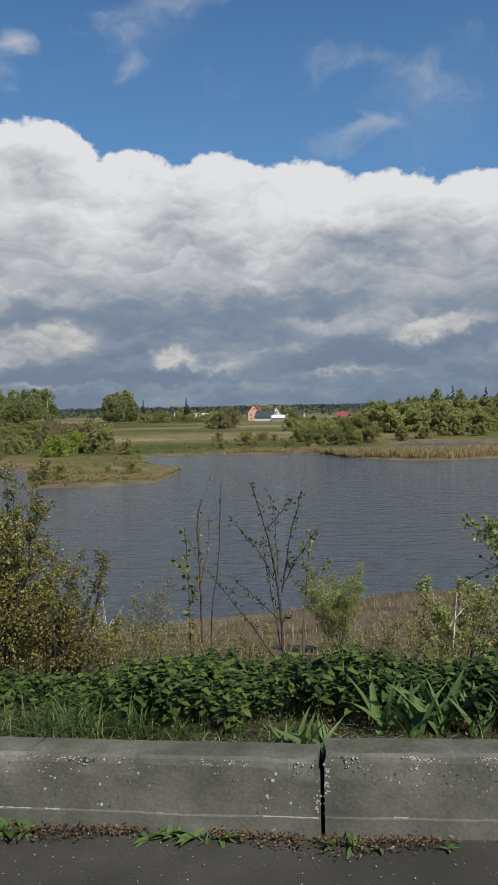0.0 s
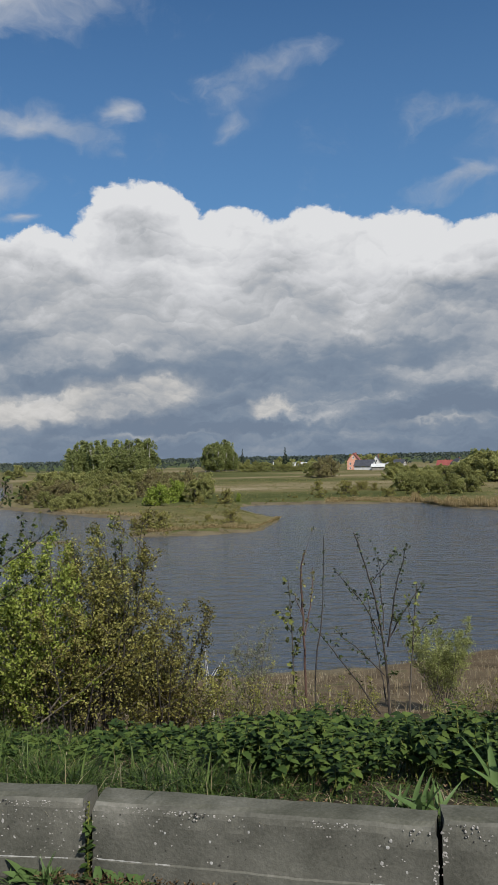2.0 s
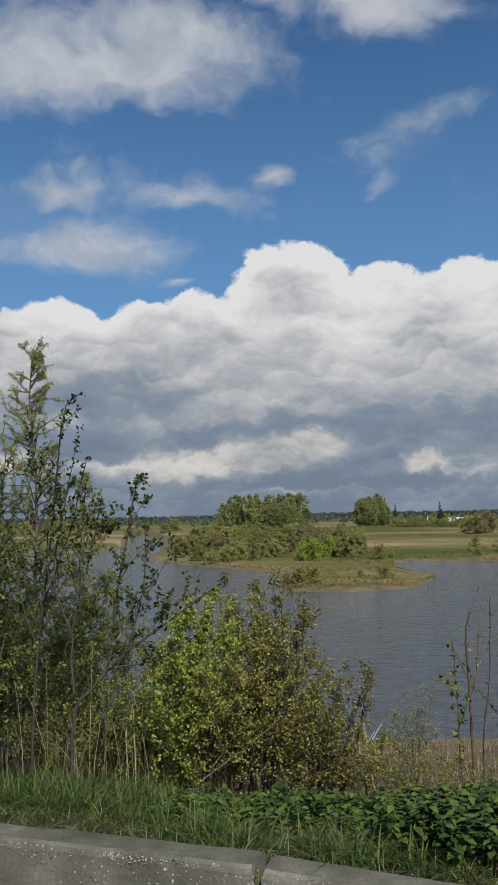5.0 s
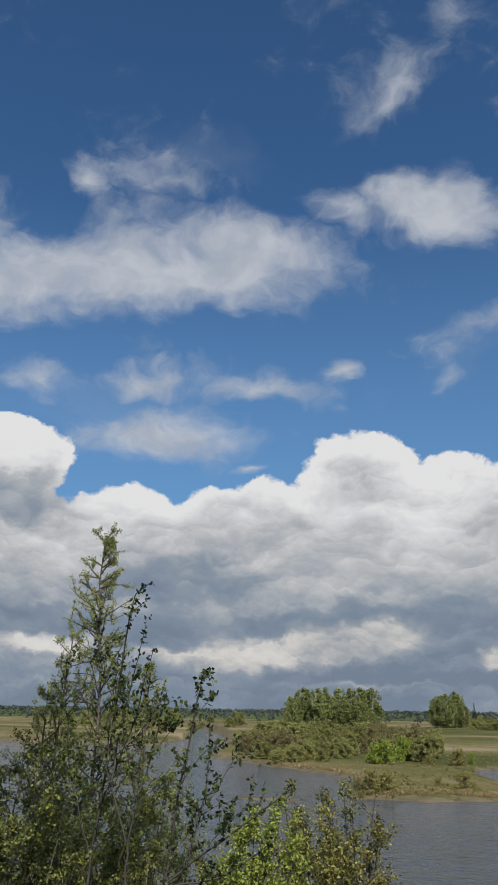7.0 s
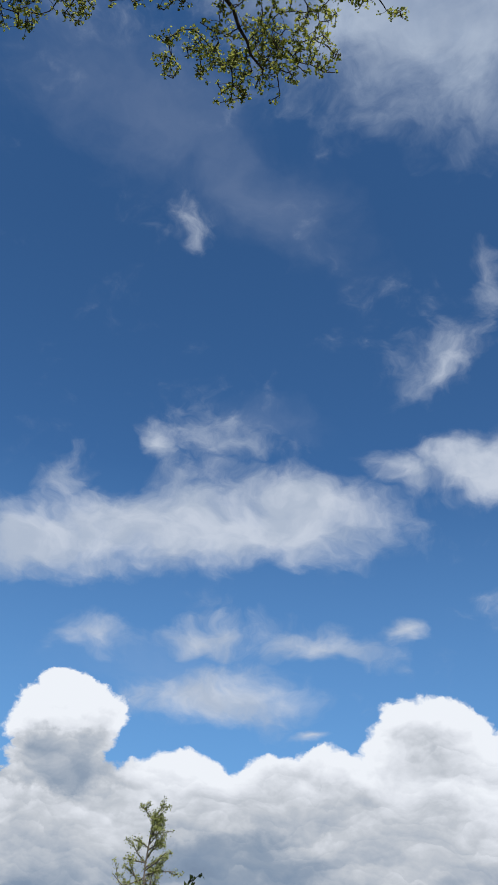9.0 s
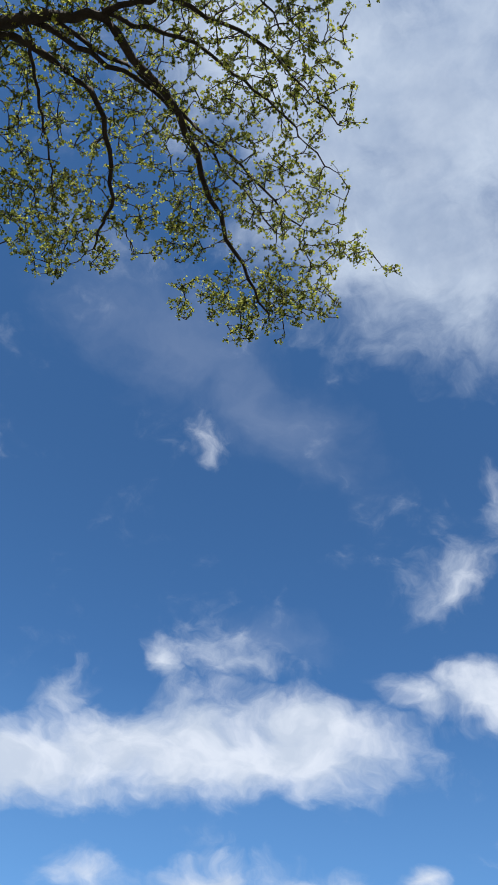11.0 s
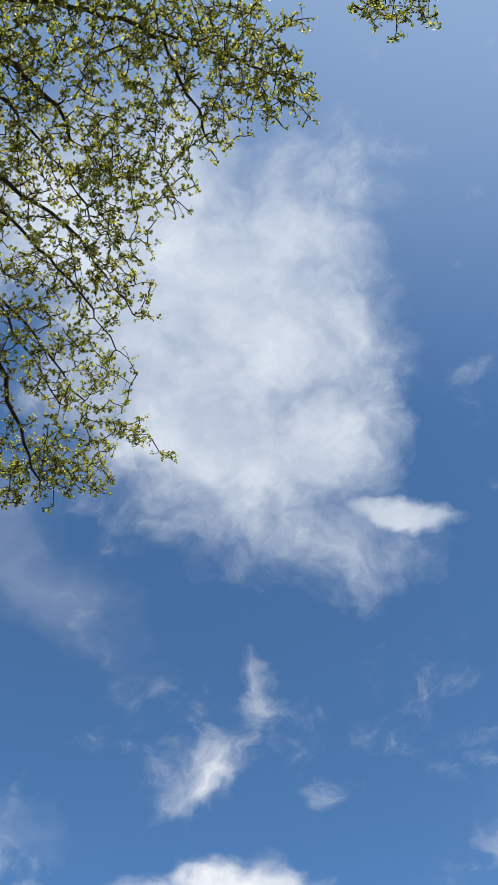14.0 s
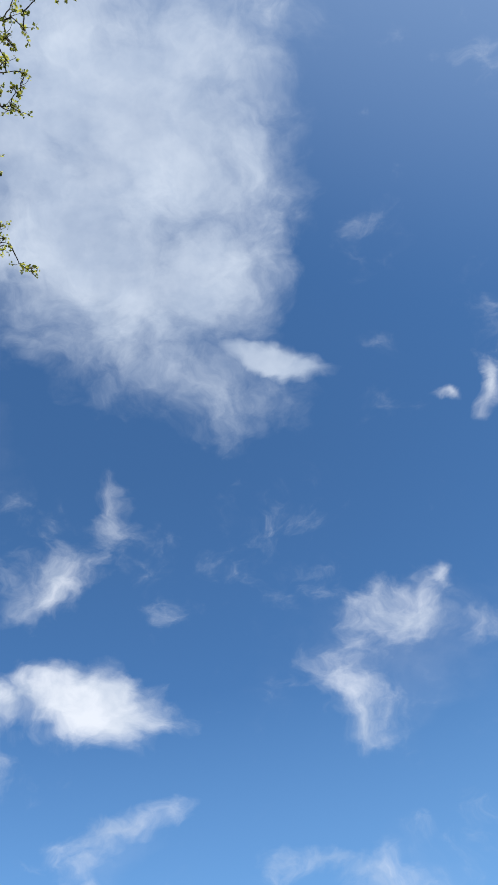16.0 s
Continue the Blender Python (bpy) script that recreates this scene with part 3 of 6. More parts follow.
def far_tree(name, seed, height, spread, kind, mat, count=900, size=0.42, bark=None):
    """A tree with trunk, limbs and a crown of many small sprays, base at the origin."""
    rng = np.random.RandomState(seed)
    root = thing(name, 0, 0, 0, "", "tree")
    lobes = []
    if kind == "tall":
        n = 64
        for i in range(n):
            t = (i + 0.5) / n
            z = height * (0.06 + 0.90 * t)
            q = spread * 0.5 * (0.35 + 0.75 * math.sin(3.14 * min(1, t * 0.80 + 0.14)))
            a = i * 2.4 + rng.uniform(-0.7, 0.7)
            off = q * rng.uniform(0.1, 0.95)
            lobes.append((off * math.cos(a), off * math.sin(a), z, q * rng.uniform(0.16, 0.38)))
        lobes.append((0, 0, height * 0.96, spread * 0.10))
    elif kind == "round":
        for i in range(96):
            a, e = rng.uniform(0, 6.28), (i + 0.5) / 96
            q = spread * 0.5 * math.cos(e * 1.25) ** 0.6 * rng.uniform(0.2, 1.0)
            r = spread * rng.uniform(0.035, 0.11)
            lobes.append((q * math.cos(a), q * math.sin(a), max(r * 0.7, height * (0.05 + 0.83 * e) * rng.uniform(0.82, 1.12)), r))
    elif kind == "cone":
        for i in range(16):
            t = i / 15
            q = spread * 0.5 * (1 - t) ** 0.8 * 0.6
            a = i * 2.4
            lobes.append((q * math.cos(a), q * math.sin(a), height * (0.15 + 0.82 * t), max(0.35, spread * 0.26 * (1 - t * 0.85))))
    pts, nrm = crown_points(rng, lobes, count, 0.3, 1.9 if kind == "tall" else 0.95 if kind == "cone" else 1.2)
    pts[:, 2] = np.maximum(pts[:, 2], 0.15)
    stems = []
    top = height * (0.9 if kind != "round" else 0.6)
    stems.append(tube(limb((0, 0, -0.4), (0, 0, 1), top, rng, 0.10), np.linspace(height * 0.018 + 0.04, 0.03, 7), 6))
    for l in lobes[::2]:
        a = np.array([0, 0, max(0.2, l[2] * 0.5)])
        d = np.array(l[:3]) - a
        stems.append(tube(limb(a, d, np.linalg.norm(d), rng, 0.12, steps=4), np.linspace(0.02 + height * 0.006, 0.02, 5), 4))
    part("trunk", join(stems), bark or BARK, root)
    part("crown", join([quads(pts, nrm, size * 1.25, size, rng)]), mat, root)
    return root


def at(bearing, distance):
    return math.sin(radians(bearing)) * distance, math.cos(radians(bearing)) * distance


_far_rng = np.random.RandomState(11)
MODELS = {}
for _i in range(3):
    MODELS["willow", _i] = far_tree("willow_tree", 20 + _i, 8.0, 8.5, "round", WILLOW, 6000, 0.36)
    MODELS["birch", _i] = far_tree("birch_tree", 30 + _i, 20.0, 7.5, "tall", BIRCH_FAR, 6500, 0.44, PALE_BARK)
    MODELS["brown", _i] = far_tree("budding_willow", 40 + _i, 7.0, 7.0, "round", BROWN, 4200, 0.29)
    MODELS["scrub", _i] = far_tree("willow_shrub", 50 + _i, 2.6, 3.4, "round", SCRUB, 1200, 0.17)
for _i in range(2):
    MODELS["fresh", _i] = far_tree("leafy_bush", 60 + _i, 6.2, 9.5, "round", FRESH, 2600, 0.40)
    MODELS["pine", _i] = far_tree("spruce_tree", 70 + _i, 13.0, 5.5, "cone", PINE, 1200, 0.5)
USED = set()
SIZES = {"willow": 8.0, "birch": 20.0, "brown": 7.0, "scrub": 2.6, "fresh": 6.2, "pine": 13.0}


def plant(kind, bearing, distance, height, label, group="", wide=1.0, sink=0.0):
    n = 2 if kind in ("fresh", "pine") else 3
    i = int(_far_rng.randint(n))
    src = MODELS[kind, i]
    x, y = at(bearing, distance)
    s = height / SIZES[kind]
    m = pose(x, y, ground_z(x, y) - 0.1 - sink, 0, 0, float(_far_rng.uniform(0, 360))) @ Matrix.Diagonal((s * wide, s * wide, s, 1))
    if (kind, i) in USED:
        ob = copy_thing(src, m)
    else:
        ob = src
        ob.matrix_basis = m
        USED.add((kind, i))
    return tagged(ob, label, "shrub" if kind == "scrub" else "bush" if kind == "fresh" else "tree", group)


def plant_row(kind, b0, b1, d0, d1, h0, h1, count, label, group, wide=1.0):
    for k in range(count):
        b = b0 + (b1 - b0) * (k + float(_far_rng.uniform(0.1, 0.9))) / count
        plant(kind, b, float(_far_rng.uniform(d0, d1)), float(_far_rng.uniform(h0, h1)), label, group, wide * float(_far_rng.uniform(0.85, 1.2)))


# grove on the meadow
for _k in range(18):
    plant("birch", -10.0 + 2.2 * (_k + 0.5) / 18, 590 + 30 * float(_far_rng.uniform(0, 1)), (19, 22, 23, 23, 22.5, 22, 21.5, 20, 16)[_k // 2] + float(_far_rng.uniform(-1.2, 0.4)),
          "tall birch in full spring leaf on the meadow", "birch grove on the meadow", 1.15)
plant("pine", -7.35, 600, 16, "dark pointed spruce beside the birch grove", wide=0.7)
# wood on the headland
for _k in range(34):
    _b = -19.3 + 5.5 * (_k + 0.5) / 34
    plant("birch", _b, 385 + 45 * float(_far_rng.uniform(0, 1)), 12 + 7.5 * min(1, (_b + 20.2) / 1.8) + float(_far_rng.uniform(-0.4, 0.5)),
          "tall birch in dense wood across the river", "wood on the headland", 1.15)
plant_row("willow", -21.8, -12.2, 285, 345, 6.5, 9.5, 18, "olive-green willow before the headland wood", "headland willows")
plant_row("brown", -21.5, -9.5, 255, 290, 5, 7.5, 18, "brownish budding willow on the headland", "budding willows on the headland")
plant_row("willow", -21.0, -15.2, 232, 268, 3.5, 6, 11, "olive-green willow beside the river bank", "headland willows")
plant("brown", -22.2, 268, 7.0, "reddish-brown bare bush on the headland tip")
plant("fresh", -13.15, 231, 6.3, "round bright green bush on the grassy spit", wide=1.05)
plant("fresh", -11.9, 250, 6.8, "bright yellow-green bush behind the round bush", wide=0.7)
plant("willow", -10.7, 248, 7.2, "round grey-green willow on the spit", wide=0.9)
plant("willow", -9.9, 262, 7.4, "grey-green willow on the spit", wide=0.7)
plant("scrub", -8.6, 238, 4.5, "brown shrub on the meadow edge")
plant("fresh", -7.7, 243, 2.6, "small yellow-green bush at the meadow edge", wide=0.6)
plant_row("scrub", -15.2, -12.4, 152, 164, 1.2, 2.4, 9, "low ochre willow shrub on the spit shore", "shrubs on the spit")
plant_row("scrub", -12.0, -7.2, 158, 180, 0.8, 1.9, 10, "low ochre willow shrub on the spit shore", "shrubs on the spit")
plant_row("scrub", -11.6, -7.6, 212, 236, 1.0, 2.0, 6, "low ochre willow shrub behind the spit", "shrubs on the spit")
plant_row("scrub", -21.5, -16.5, 224, 250, 1.2, 2.6, 8, "low shrub along the river bank", "shrubs on the bank")
# meadow and village trees
plant_row("willow", -7.6, -2.2, 545, 585, 3.5, 6.5, 15, "grey-green garden tree before the village", "village garden trees", 1.1)
plant_row("willow", 2.7, 3.6, 470, 520, 4, 6, 4, "green garden tree beside the white house", "village garden trees")
plant_row("brown", -14.0, -10.2, 300, 360, 6, 9, 9, "olive-brown tree between wood and grove", "trees between wood and grove")
plant_row("willow", -9.5, -2.0, 620, 700, 6, 9, 14, "green tree by the village gardens", "village trees")
plant("pine", -4.36, 600, 13.5, "dark spruce beside the village houses", wide=1.3)
plant("pine", -4.0, 640, 9, "small dark spruce beside the village houses")
plant("brown", -1.9, 425, 10.5, "large olive-brown tree on the meadow edge", wide=1.1)
plant("brown", -1.2, 432, 11.0, "large olive-brown tree on the meadow edge", wide=1.1)
plant("willow", -2.6, 440, 7.0, "olive-green willow on the meadow edge")
plant_row("willow", 0.2, 3.2, 640, 720, 8, 11, 9, "green tree behind the village houses", "village trees")
plant_row("scrub", -3.0, 5.0, 262, 300, 1.5, 2.8, 14, "ochre shrub on the river meadow", "shrubs on the river meadow")
plant_row("scrub", -6.5, 5.5, 241, 262, 0.8, 1.9, 30, "ochre shrub along the far shore", "shrubs on the river meadow")
plant_row("willow", 2.9, 8.0, 330, 430, 4.5, 7.2, 22, "olive-green willow on the far bank", "willows on the far bank")
plant_row("willow", 3.4, 8.4, 262, 300, 4.5, 7, 10, "olive-green willow on the far bank", "willows on the far bank")
plant_row("birch", 8.2, 11.5, 425, 480, 11, 15, 10, "tall tree in the wood behind the pond", "wood behind the pond", 1.1)
plant_row("birch", 11.0, 17.5, 425, 480, 14, 17, 18, "tall tree in the wood behind the pond", "wood behind the pond", 1.1)
plant_row("pine", 12.0, 17.5, 440, 480, 14, 16.5, 7, "dark spruce in the wood behind the pond", "wood behind the pond")
plant_row("willow", 7.6, 17.5, 330, 400, 8, 11.5, 28, "yellow-green willow beside the pond", "willows by the pond")
plant_row("willow", 8.2, 17.0, 296, 320, 4.0, 6.5, 6, "small willow beside the pond meadow", "willows by the pond")
plant_row("birch", 17.5, 30.0, 380, 460, 12, 17, 12, "tall tree in the wood behind the pond", "wood behind the pond", 1.1)
plant_row("willow", -34.0, -22.5, 520, 760, 6, 9, 16, "green willow on the far meadow", "trees on the far meadow")
plant_row("scrub", -33.0, -22.0, 420, 520, 2, 4, 12, "ochre shrub on the far meadow", "shrubs on the far meadow")
for _key, _m in MODELS.items():
    if _key not in USED:
        for _o in (*_m.children_recursive, _m):
            bpy.data.objects.remove(_o)


def reeds():
    """Dry reeds along the far shores."""
    rng = np.random.RandomState(5)
    pts = []
    for (ax, ay), (bx, by), n, deep in (((19, 236), (26, 213), 900, 6), ((26, 213), (42, 197), 1500, 10), ((42, 197), (61, 201), 1700, 14),
                                        ((61, 201), (120, 210), 4500, 20), ((-7, 239), (19, 236), 1500, 9), ((-39, 147), (-18.5, 154), 900, 3.5),
                                        ((-82, 218), (-50, 189), 500, 4), ((-18.5, 154), (-15, 187), 400, 4)):
        n = int(n * 3)
        t = rng.uniform(0, 1, n)
        pts.append(np.stack([ax + (bx - ax) * t, ay + (by - ay) * t + 1.5 + deep * rng.uniform(0, 1, n) ** 1.3], 1))
    p = np.concatenate(pts)
    z, _ = terrain(p[:, 0], p[:, 1])
    keep = z > WATER_Z + 0.05
    p, z = p[keep], z[keep]
    n = len(p)
    h = rng.uniform(0.35, 1.15, n) * (0.6 + 0.5 * np.sin(p[:, 0] * 0.9) ** 2) * np.where(p[:, 0] > 18, 1.7, 0.6)
    wd = rng.uniform(0.03, 0.07, n)
    a = rng.uniform(-0.9, 0.9, n)
    lean = rng.normal(size=(n, 2)) * 0.32
    base = np.stack([p[:, 0], p[:, 1], z - 0.05], 1)
    side = np.stack([np.cos(a), np.sin(a), np.zeros(n)], 1) * wd[:, None]
    tip = base + np.stack([lean[:, 0], lean[:, 1], h], 1)
    v = np.stack([base - side, base + side, tip + side * 0.5, tip - side * 0.5], 1).reshape(-1, 3)
    f = (np.arange(n)[:, None] * 4 + [0, 1, 2, 3])
    ob = part("reeds", (v, f), REED)
    return tagged(ob, "dry straw-coloured reeds along the river shore", "reeds", kind="stuff")


reeds()

TUFT = leaf("meadow_tuft", (0.105, 0.125, 0.036), (0.16, 0.165, 0.055), (0.25, 0.205, 0.095), glow=0.3)


def meadow_tufts():
    """Ochre and green tussocks on the spit and the river meadow."""
    rng = np.random.RandomState(15)
    spit = np.stack([rng.uniform(-46, -13, 26000), rng.uniform(146, 232, 26000)], 1)
    b, d = np.radians(rng.uniform(-22, 12, 26000)), rng.uniform(215, 420, 26000)
    wide = np.stack([np.sin(b) * d, np.cos(b) * d], 1)
    p = np.concatenate([spit, wide])
    clump = lumps(p[:, 0], p[:, 1], 9, 21) + 0.6 * lumps(p[:, 0], p[:, 1], 30, 22)
    z, zone = terrain(p[:, 0], p[:, 1])
    keep = (z > WATER_Z + 0.12) & (zone > 1) & (clump > rng.uniform(-0.9, 0.5, len(p)))
    p, z, clump = p[keep], z[keep], clump[keep]
    n = len(p)
    far = np.hypot(p[:, 0], p[:, 1]) / 200
    h = rng.uniform(0.10, 0.34, n) * (0.7 + 0.9 * np.clip(clump, 0, 1))
    wd = rng.uniform(0.03, 0.09, n) * far
    a = rng.uniform(-1.2, 1.2, n)
    lean = rng.normal(size=(n, 2)) * 0.3
    base = np.stack([p[:, 0], p[:, 1], z - 0.05], 1)
    side = np.stack([np.cos(a), np.sin(a), np.zeros(n)], 1) * wd[:, None]
    tip = base + np.stack([lean[:, 0], lean[:, 1], h], 1)
    v = np.stack([base - side, base + side, tip + side * 0.4, tip - side * 0.4], 1).reshape(-1, 3)
    ob = part("meadow_tufts", (v, np.arange(n)[:, None] * 4 + [0, 1, 2, 3]), TUFT)
    return tagged(ob, "ochre and green grass tussocks on the river meadow", "grass", kind="stuff")


meadow_tufts()


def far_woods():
    """Wooded ridges at the horizon and hedges in the middle distance, with distance haze in their leaf colour."""
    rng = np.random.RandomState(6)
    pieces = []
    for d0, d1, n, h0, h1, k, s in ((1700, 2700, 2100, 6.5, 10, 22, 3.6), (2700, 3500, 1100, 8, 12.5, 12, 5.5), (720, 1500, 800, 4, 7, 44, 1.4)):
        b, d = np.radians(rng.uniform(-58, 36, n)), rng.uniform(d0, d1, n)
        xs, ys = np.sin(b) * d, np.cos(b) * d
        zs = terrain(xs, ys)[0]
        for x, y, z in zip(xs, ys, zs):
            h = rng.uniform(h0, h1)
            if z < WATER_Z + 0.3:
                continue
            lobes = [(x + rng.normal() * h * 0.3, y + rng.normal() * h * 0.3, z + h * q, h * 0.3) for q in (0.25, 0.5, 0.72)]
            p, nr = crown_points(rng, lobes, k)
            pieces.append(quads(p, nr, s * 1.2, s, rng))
    ob = part("far_woods", join(pieces), HAZY_WOOD)
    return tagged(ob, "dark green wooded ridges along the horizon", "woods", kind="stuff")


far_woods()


# ---- village ----
PINK = material("pink_plaster", [(0.55, 0.27, 0.19), (0.62, 0.32, 0.23), (0.66, 0.38, 0.28)], 0.85, 0.8, 6, 0.2, 12, 0.3)
WHITE = material("white_wall", [(0.50, 0.49, 0.465), (0.60, 0.59, 0.565), (0.66, 0.65, 0.62)], 0.8, 0.8, 6, 0.2, 12, 0.3)
GREY_WALL = material("grey_timber", [(0.18, 0.17, 0.15), (0.26, 0.24, 0.21), (0.34, 0.31, 0.27)], 0.85, 1.0, 6, 0.2, 10, 0.4)
SLATE = material("dark_roof", [(0.035, 0.038, 0.045), (0.055, 0.058, 0.068), (0.08, 0.083, 0.09)], 0.6, 0.8, 6, 0.2, 6, 0.3)
RED_ROOF = material("red_roof", [(0.17, 0.045, 0.038), (0.22, 0.06, 0.05), (0.27, 0.085, 0.07)], 0.55, 0.8, 6, 0.2, 6, 0.3)
TEAL_ROOF = material("teal_roof", [(0.03, 0.16, 0.15), (0.05, 0.22, 0.20), (0.08, 0.27, 0.25)], 0.5, 0.8, 6, 0.2, 6, 0.3)
PALE_ROOF = material("pale_roof", [(0.42, 0.42, 0.41), (0.52, 0.52, 0.51), (0.60, 0.60, 0.58)], 0.6, 0.8, 6, 0.2, 6, 0.3)
PANE = material("window_pane", [(0.02, 0.025, 0.03), (0.03, 0.035, 0.04)], 0.1, 1, 2, 0, 10, 0.1, spec=0.6)
FRAME = material("window_frame_paint", [(0.70, 0.70, 0.68), (0.78, 0.78, 0.76)], 0.5, 2, 3, 0.1, 30, 0.2)
BRICK = material("chimney_brick", [(0.25, 0.10, 0.07), (0.32, 0.14, 0.10)], 0.9, 2, 4, 0.3, 10, 0.3)


def box(bm, x0, x1, y0, y1, z0, z1):
    vs = [bm.verts.new((x, y, z)) for z in (z0, z1) for y in (y0, y1) for x in (x0, x1)]
    for q in ((0, 2, 3, 1), (4, 5, 7, 6), (0, 1, 5, 4), (2, 6, 7, 3), (0, 4, 6, 2), (1, 3, 7, 5)):
        bm.faces.new([vs[i] for i in q])


def house(bearing, distance, turn, wide, deep, wall_h, roof_h, wall, roof, label, windows=2, gable_windows=1, chimney=True, sink=0.0):
    """A gabled house: ridge along y, gable to -y before turning."""
    x, y = at(bearing, distance)
    root = thing("house", x, y, ground_z(x, y) - 0.3 - sink, label, "house")
    root.rotation_euler.z = radians(turn)
    bm = bmesh.new()
    w, d = wide / 2, deep / 2
    ring = [(-w, 0), (w, 0), (w, wall_h), (0, wall_h + roof_h), (-w, wall_h)]
    a = [bm.verts.new((px, -d, pz)) for px, pz in ring]
    b = [bm.verts.new((px, d, pz)) for px, pz in ring]
    bm.faces.new(a)
    bm.faces.new(b[::-1])
    for i in range(5):
        bm.faces.new([a[i], b[i], b[(i + 1) % 5], a[(i + 1) % 5]])
    part("wall", bm, wall, root)
    for s in (-1, 1):
        bm = bmesh.new()
        sl = roof_h / w
        pts = [(s * (w + 0.5), wall_h - 0.5 * sl), (0, wall_h + roof_h)]
        lo = [bm.verts.new((px, yy, pz + 0.03)) for px, pz in pts for yy in (-d - 0.5, d + 0.5)]
        hi = [bm.verts.new((v.co.x, v.co.y, v.co.z + 0.22)) for v in lo]
        for q in ((0, 1, 3, 2),):
            bm.faces.new([lo[i] for i in q])
            bm.faces.new([hi[i] for i in q[::-1]])
        for i, j in ((0, 1), (1, 3), (3, 2), (2, 0)):
            bm.faces.new([lo[i], hi[i], hi[j], lo[j]])
        bmesh.ops.recalc_face_normals(bm, faces=bm.faces)
        part("roof", bm, roof, root)
    floors = max(1, int(wall_h // 2.7))
    spots = [(-w + wide * (i + 0.5) / windows, 0.9 + 2.8 * k) for k in range(floors) for i in range(windows)]
    if gable_windows:
        spots.append((0, wall_h + roof_h * 0.28))
    for px, pz in spots:
        bm = bmesh.new()
        for q in ((px - 0.62, px - 0.5, pz, pz + 1.4), (px + 0.5, px + 0.62, pz, pz + 1.4), (px - 0.62, px + 0.62, pz - 0.12, pz), (px - 0.62, px + 0.62, pz + 1.4, pz + 1.52), (px - 0.04, px + 0.04, pz, pz + 1.4)):
            box(bm, q[0], q[1], -d - 0.07, -d + 0.02, q[2], q[3])
        win = part("window", bm, FRAME, root)
        bm = bmesh.new()
        box(bm, px - 0.5, px + 0.5, -d - 0.03, -d + 0.01, pz, pz + 1.4)
        part("pane", bm, PANE, win)
    if chimney:
        bm = bmesh.new()
        box(bm, w * 0.3 - 0.3, w * 0.3 + 0.3, -0.3, 0.3, wall_h + roof_h * 0.4, wall_h + roof_h + 0.9)
        part("chimney", bm, BRICK, root)
    return root


house(0.42, 560, -8, 8.5, 9.0, 6.4, 5.0, PINK, RED_ROOF, "pink two-storey house with a steep gable", 2, 1)
house(1.15, 540, 70, 8.5, 12.0, 3.2, 3.6, WHITE, SLATE, "white house with a large dark slate roof", 2, 1)
house(1.95, 590, -5, 8.0, 9.0, 3.0, 6.4, WHITE, SLATE, "white house with a steep dark gable roof", 2, 1)
house(2.05, 530, 80, 5.0, 8.0, 2.6, 1.6, GREY_WALL, PALE_ROOF, "low grey shed with a pale roof", 1, 0, False)
house(2.75, 545, 10, 4.5, 5.0, 2.8, 1.8, WHITE, PALE_ROOF, "small white garden shed with pale roof", 1, 0, False)
house(3.5, 600, 60, 6.0, 8.0, 3.0, 2.8, GREY_WALL, SLATE, "grey cottage among trees", 2, 1)
house(6.55, 475, 75, 6.0, 8.0, 4.6, 2.6, WHITE, RED_ROOF, "house with a red roof among trees", 2, 1, True, 0.6)
house(7.4, 470, 15, 6.0, 7.0, 4.8, 2.6, WHITE, SLATE, "white house with a dark roof among trees", 2, 1)
house(14.8, 405, 70, 6.0, 8.0, 3.2, 2.6, GREY_WALL, TEAL_ROOF, "grey cottage with a teal roof by the wood", 2, 1)
house(-3.35, 600, 75, 6.5, 10.0, 2.8, 2.4, GREY_WALL, PALE_ROOF, "low grey house with a pale roof", 2, 1)
house(-2.3, 640, 30, 5.0, 7.0, 2.8, 2.4, WHITE, SLATE, "small white house among gardens", 2, 1)


def white_post(bearing, distance, high):
    """A narrow white boundary tower on a plinth, with a sloped cap."""
    x, y = at(bearing, distance)
    root = thing("white_tower", x, y, ground_z(x, y), "narrow white plastered tower among village trees", "tower")
    bm = bmesh.new()
    box(bm, -0.75, 0.75, -0.75, 0.75, -0.3, 1.2)
    part("plinth", bm, GREY_WALL, root)
    bm = bmesh.new()
    box(bm, -0.4, 0.4, -0.4, 0.4, 1.2, high)
    part("shaft", bm, WHITE, root)
    bm = bmesh.new()
    bmesh.ops.create_cone(bm, segments=4, radius1=0.8, radius2=0.05, depth=1.0, matrix=pose(0, 0, high + 0.5, 0, 0, 45))
    part("cap", bm, SLATE, root)


white_post(-5.2, 590, 6.2)
# ---- parapet of concrete blocks ----
CONCRETE = material("weathered_concrete", [(0.042, 0.041, 0.032), (0.085, 0.083, 0.067), (0.122, 0.118, 0.097), (0.20, 0.192, 0.163)], 0.9, 3.0, 10, 0.5, 70, 0.35,
                    positions=[0.22, 0.43, 0.60, 0.80])
GRIT = material("road_grit", [(0.07, 0.065, 0.06), (0.13, 0.125, 0.115), (0.30, 0.29, 0.27)], 0.9, 60, 4, 0, 120, 0.5, 0.8)
CHIPPED = material("broken_concrete", [(0.20, 0.19, 0.17), (0.34, 0.32, 0.29), (0.52, 0.49, 0.46)], 0.95, 12, 8, 1.0, 120, 0.8)
PIT = material("concrete_pit", [(0.03, 0.028, 0.024), (0.06, 0.055, 0.048)], 0.95, 20, 4, 0, 60, 0.3)
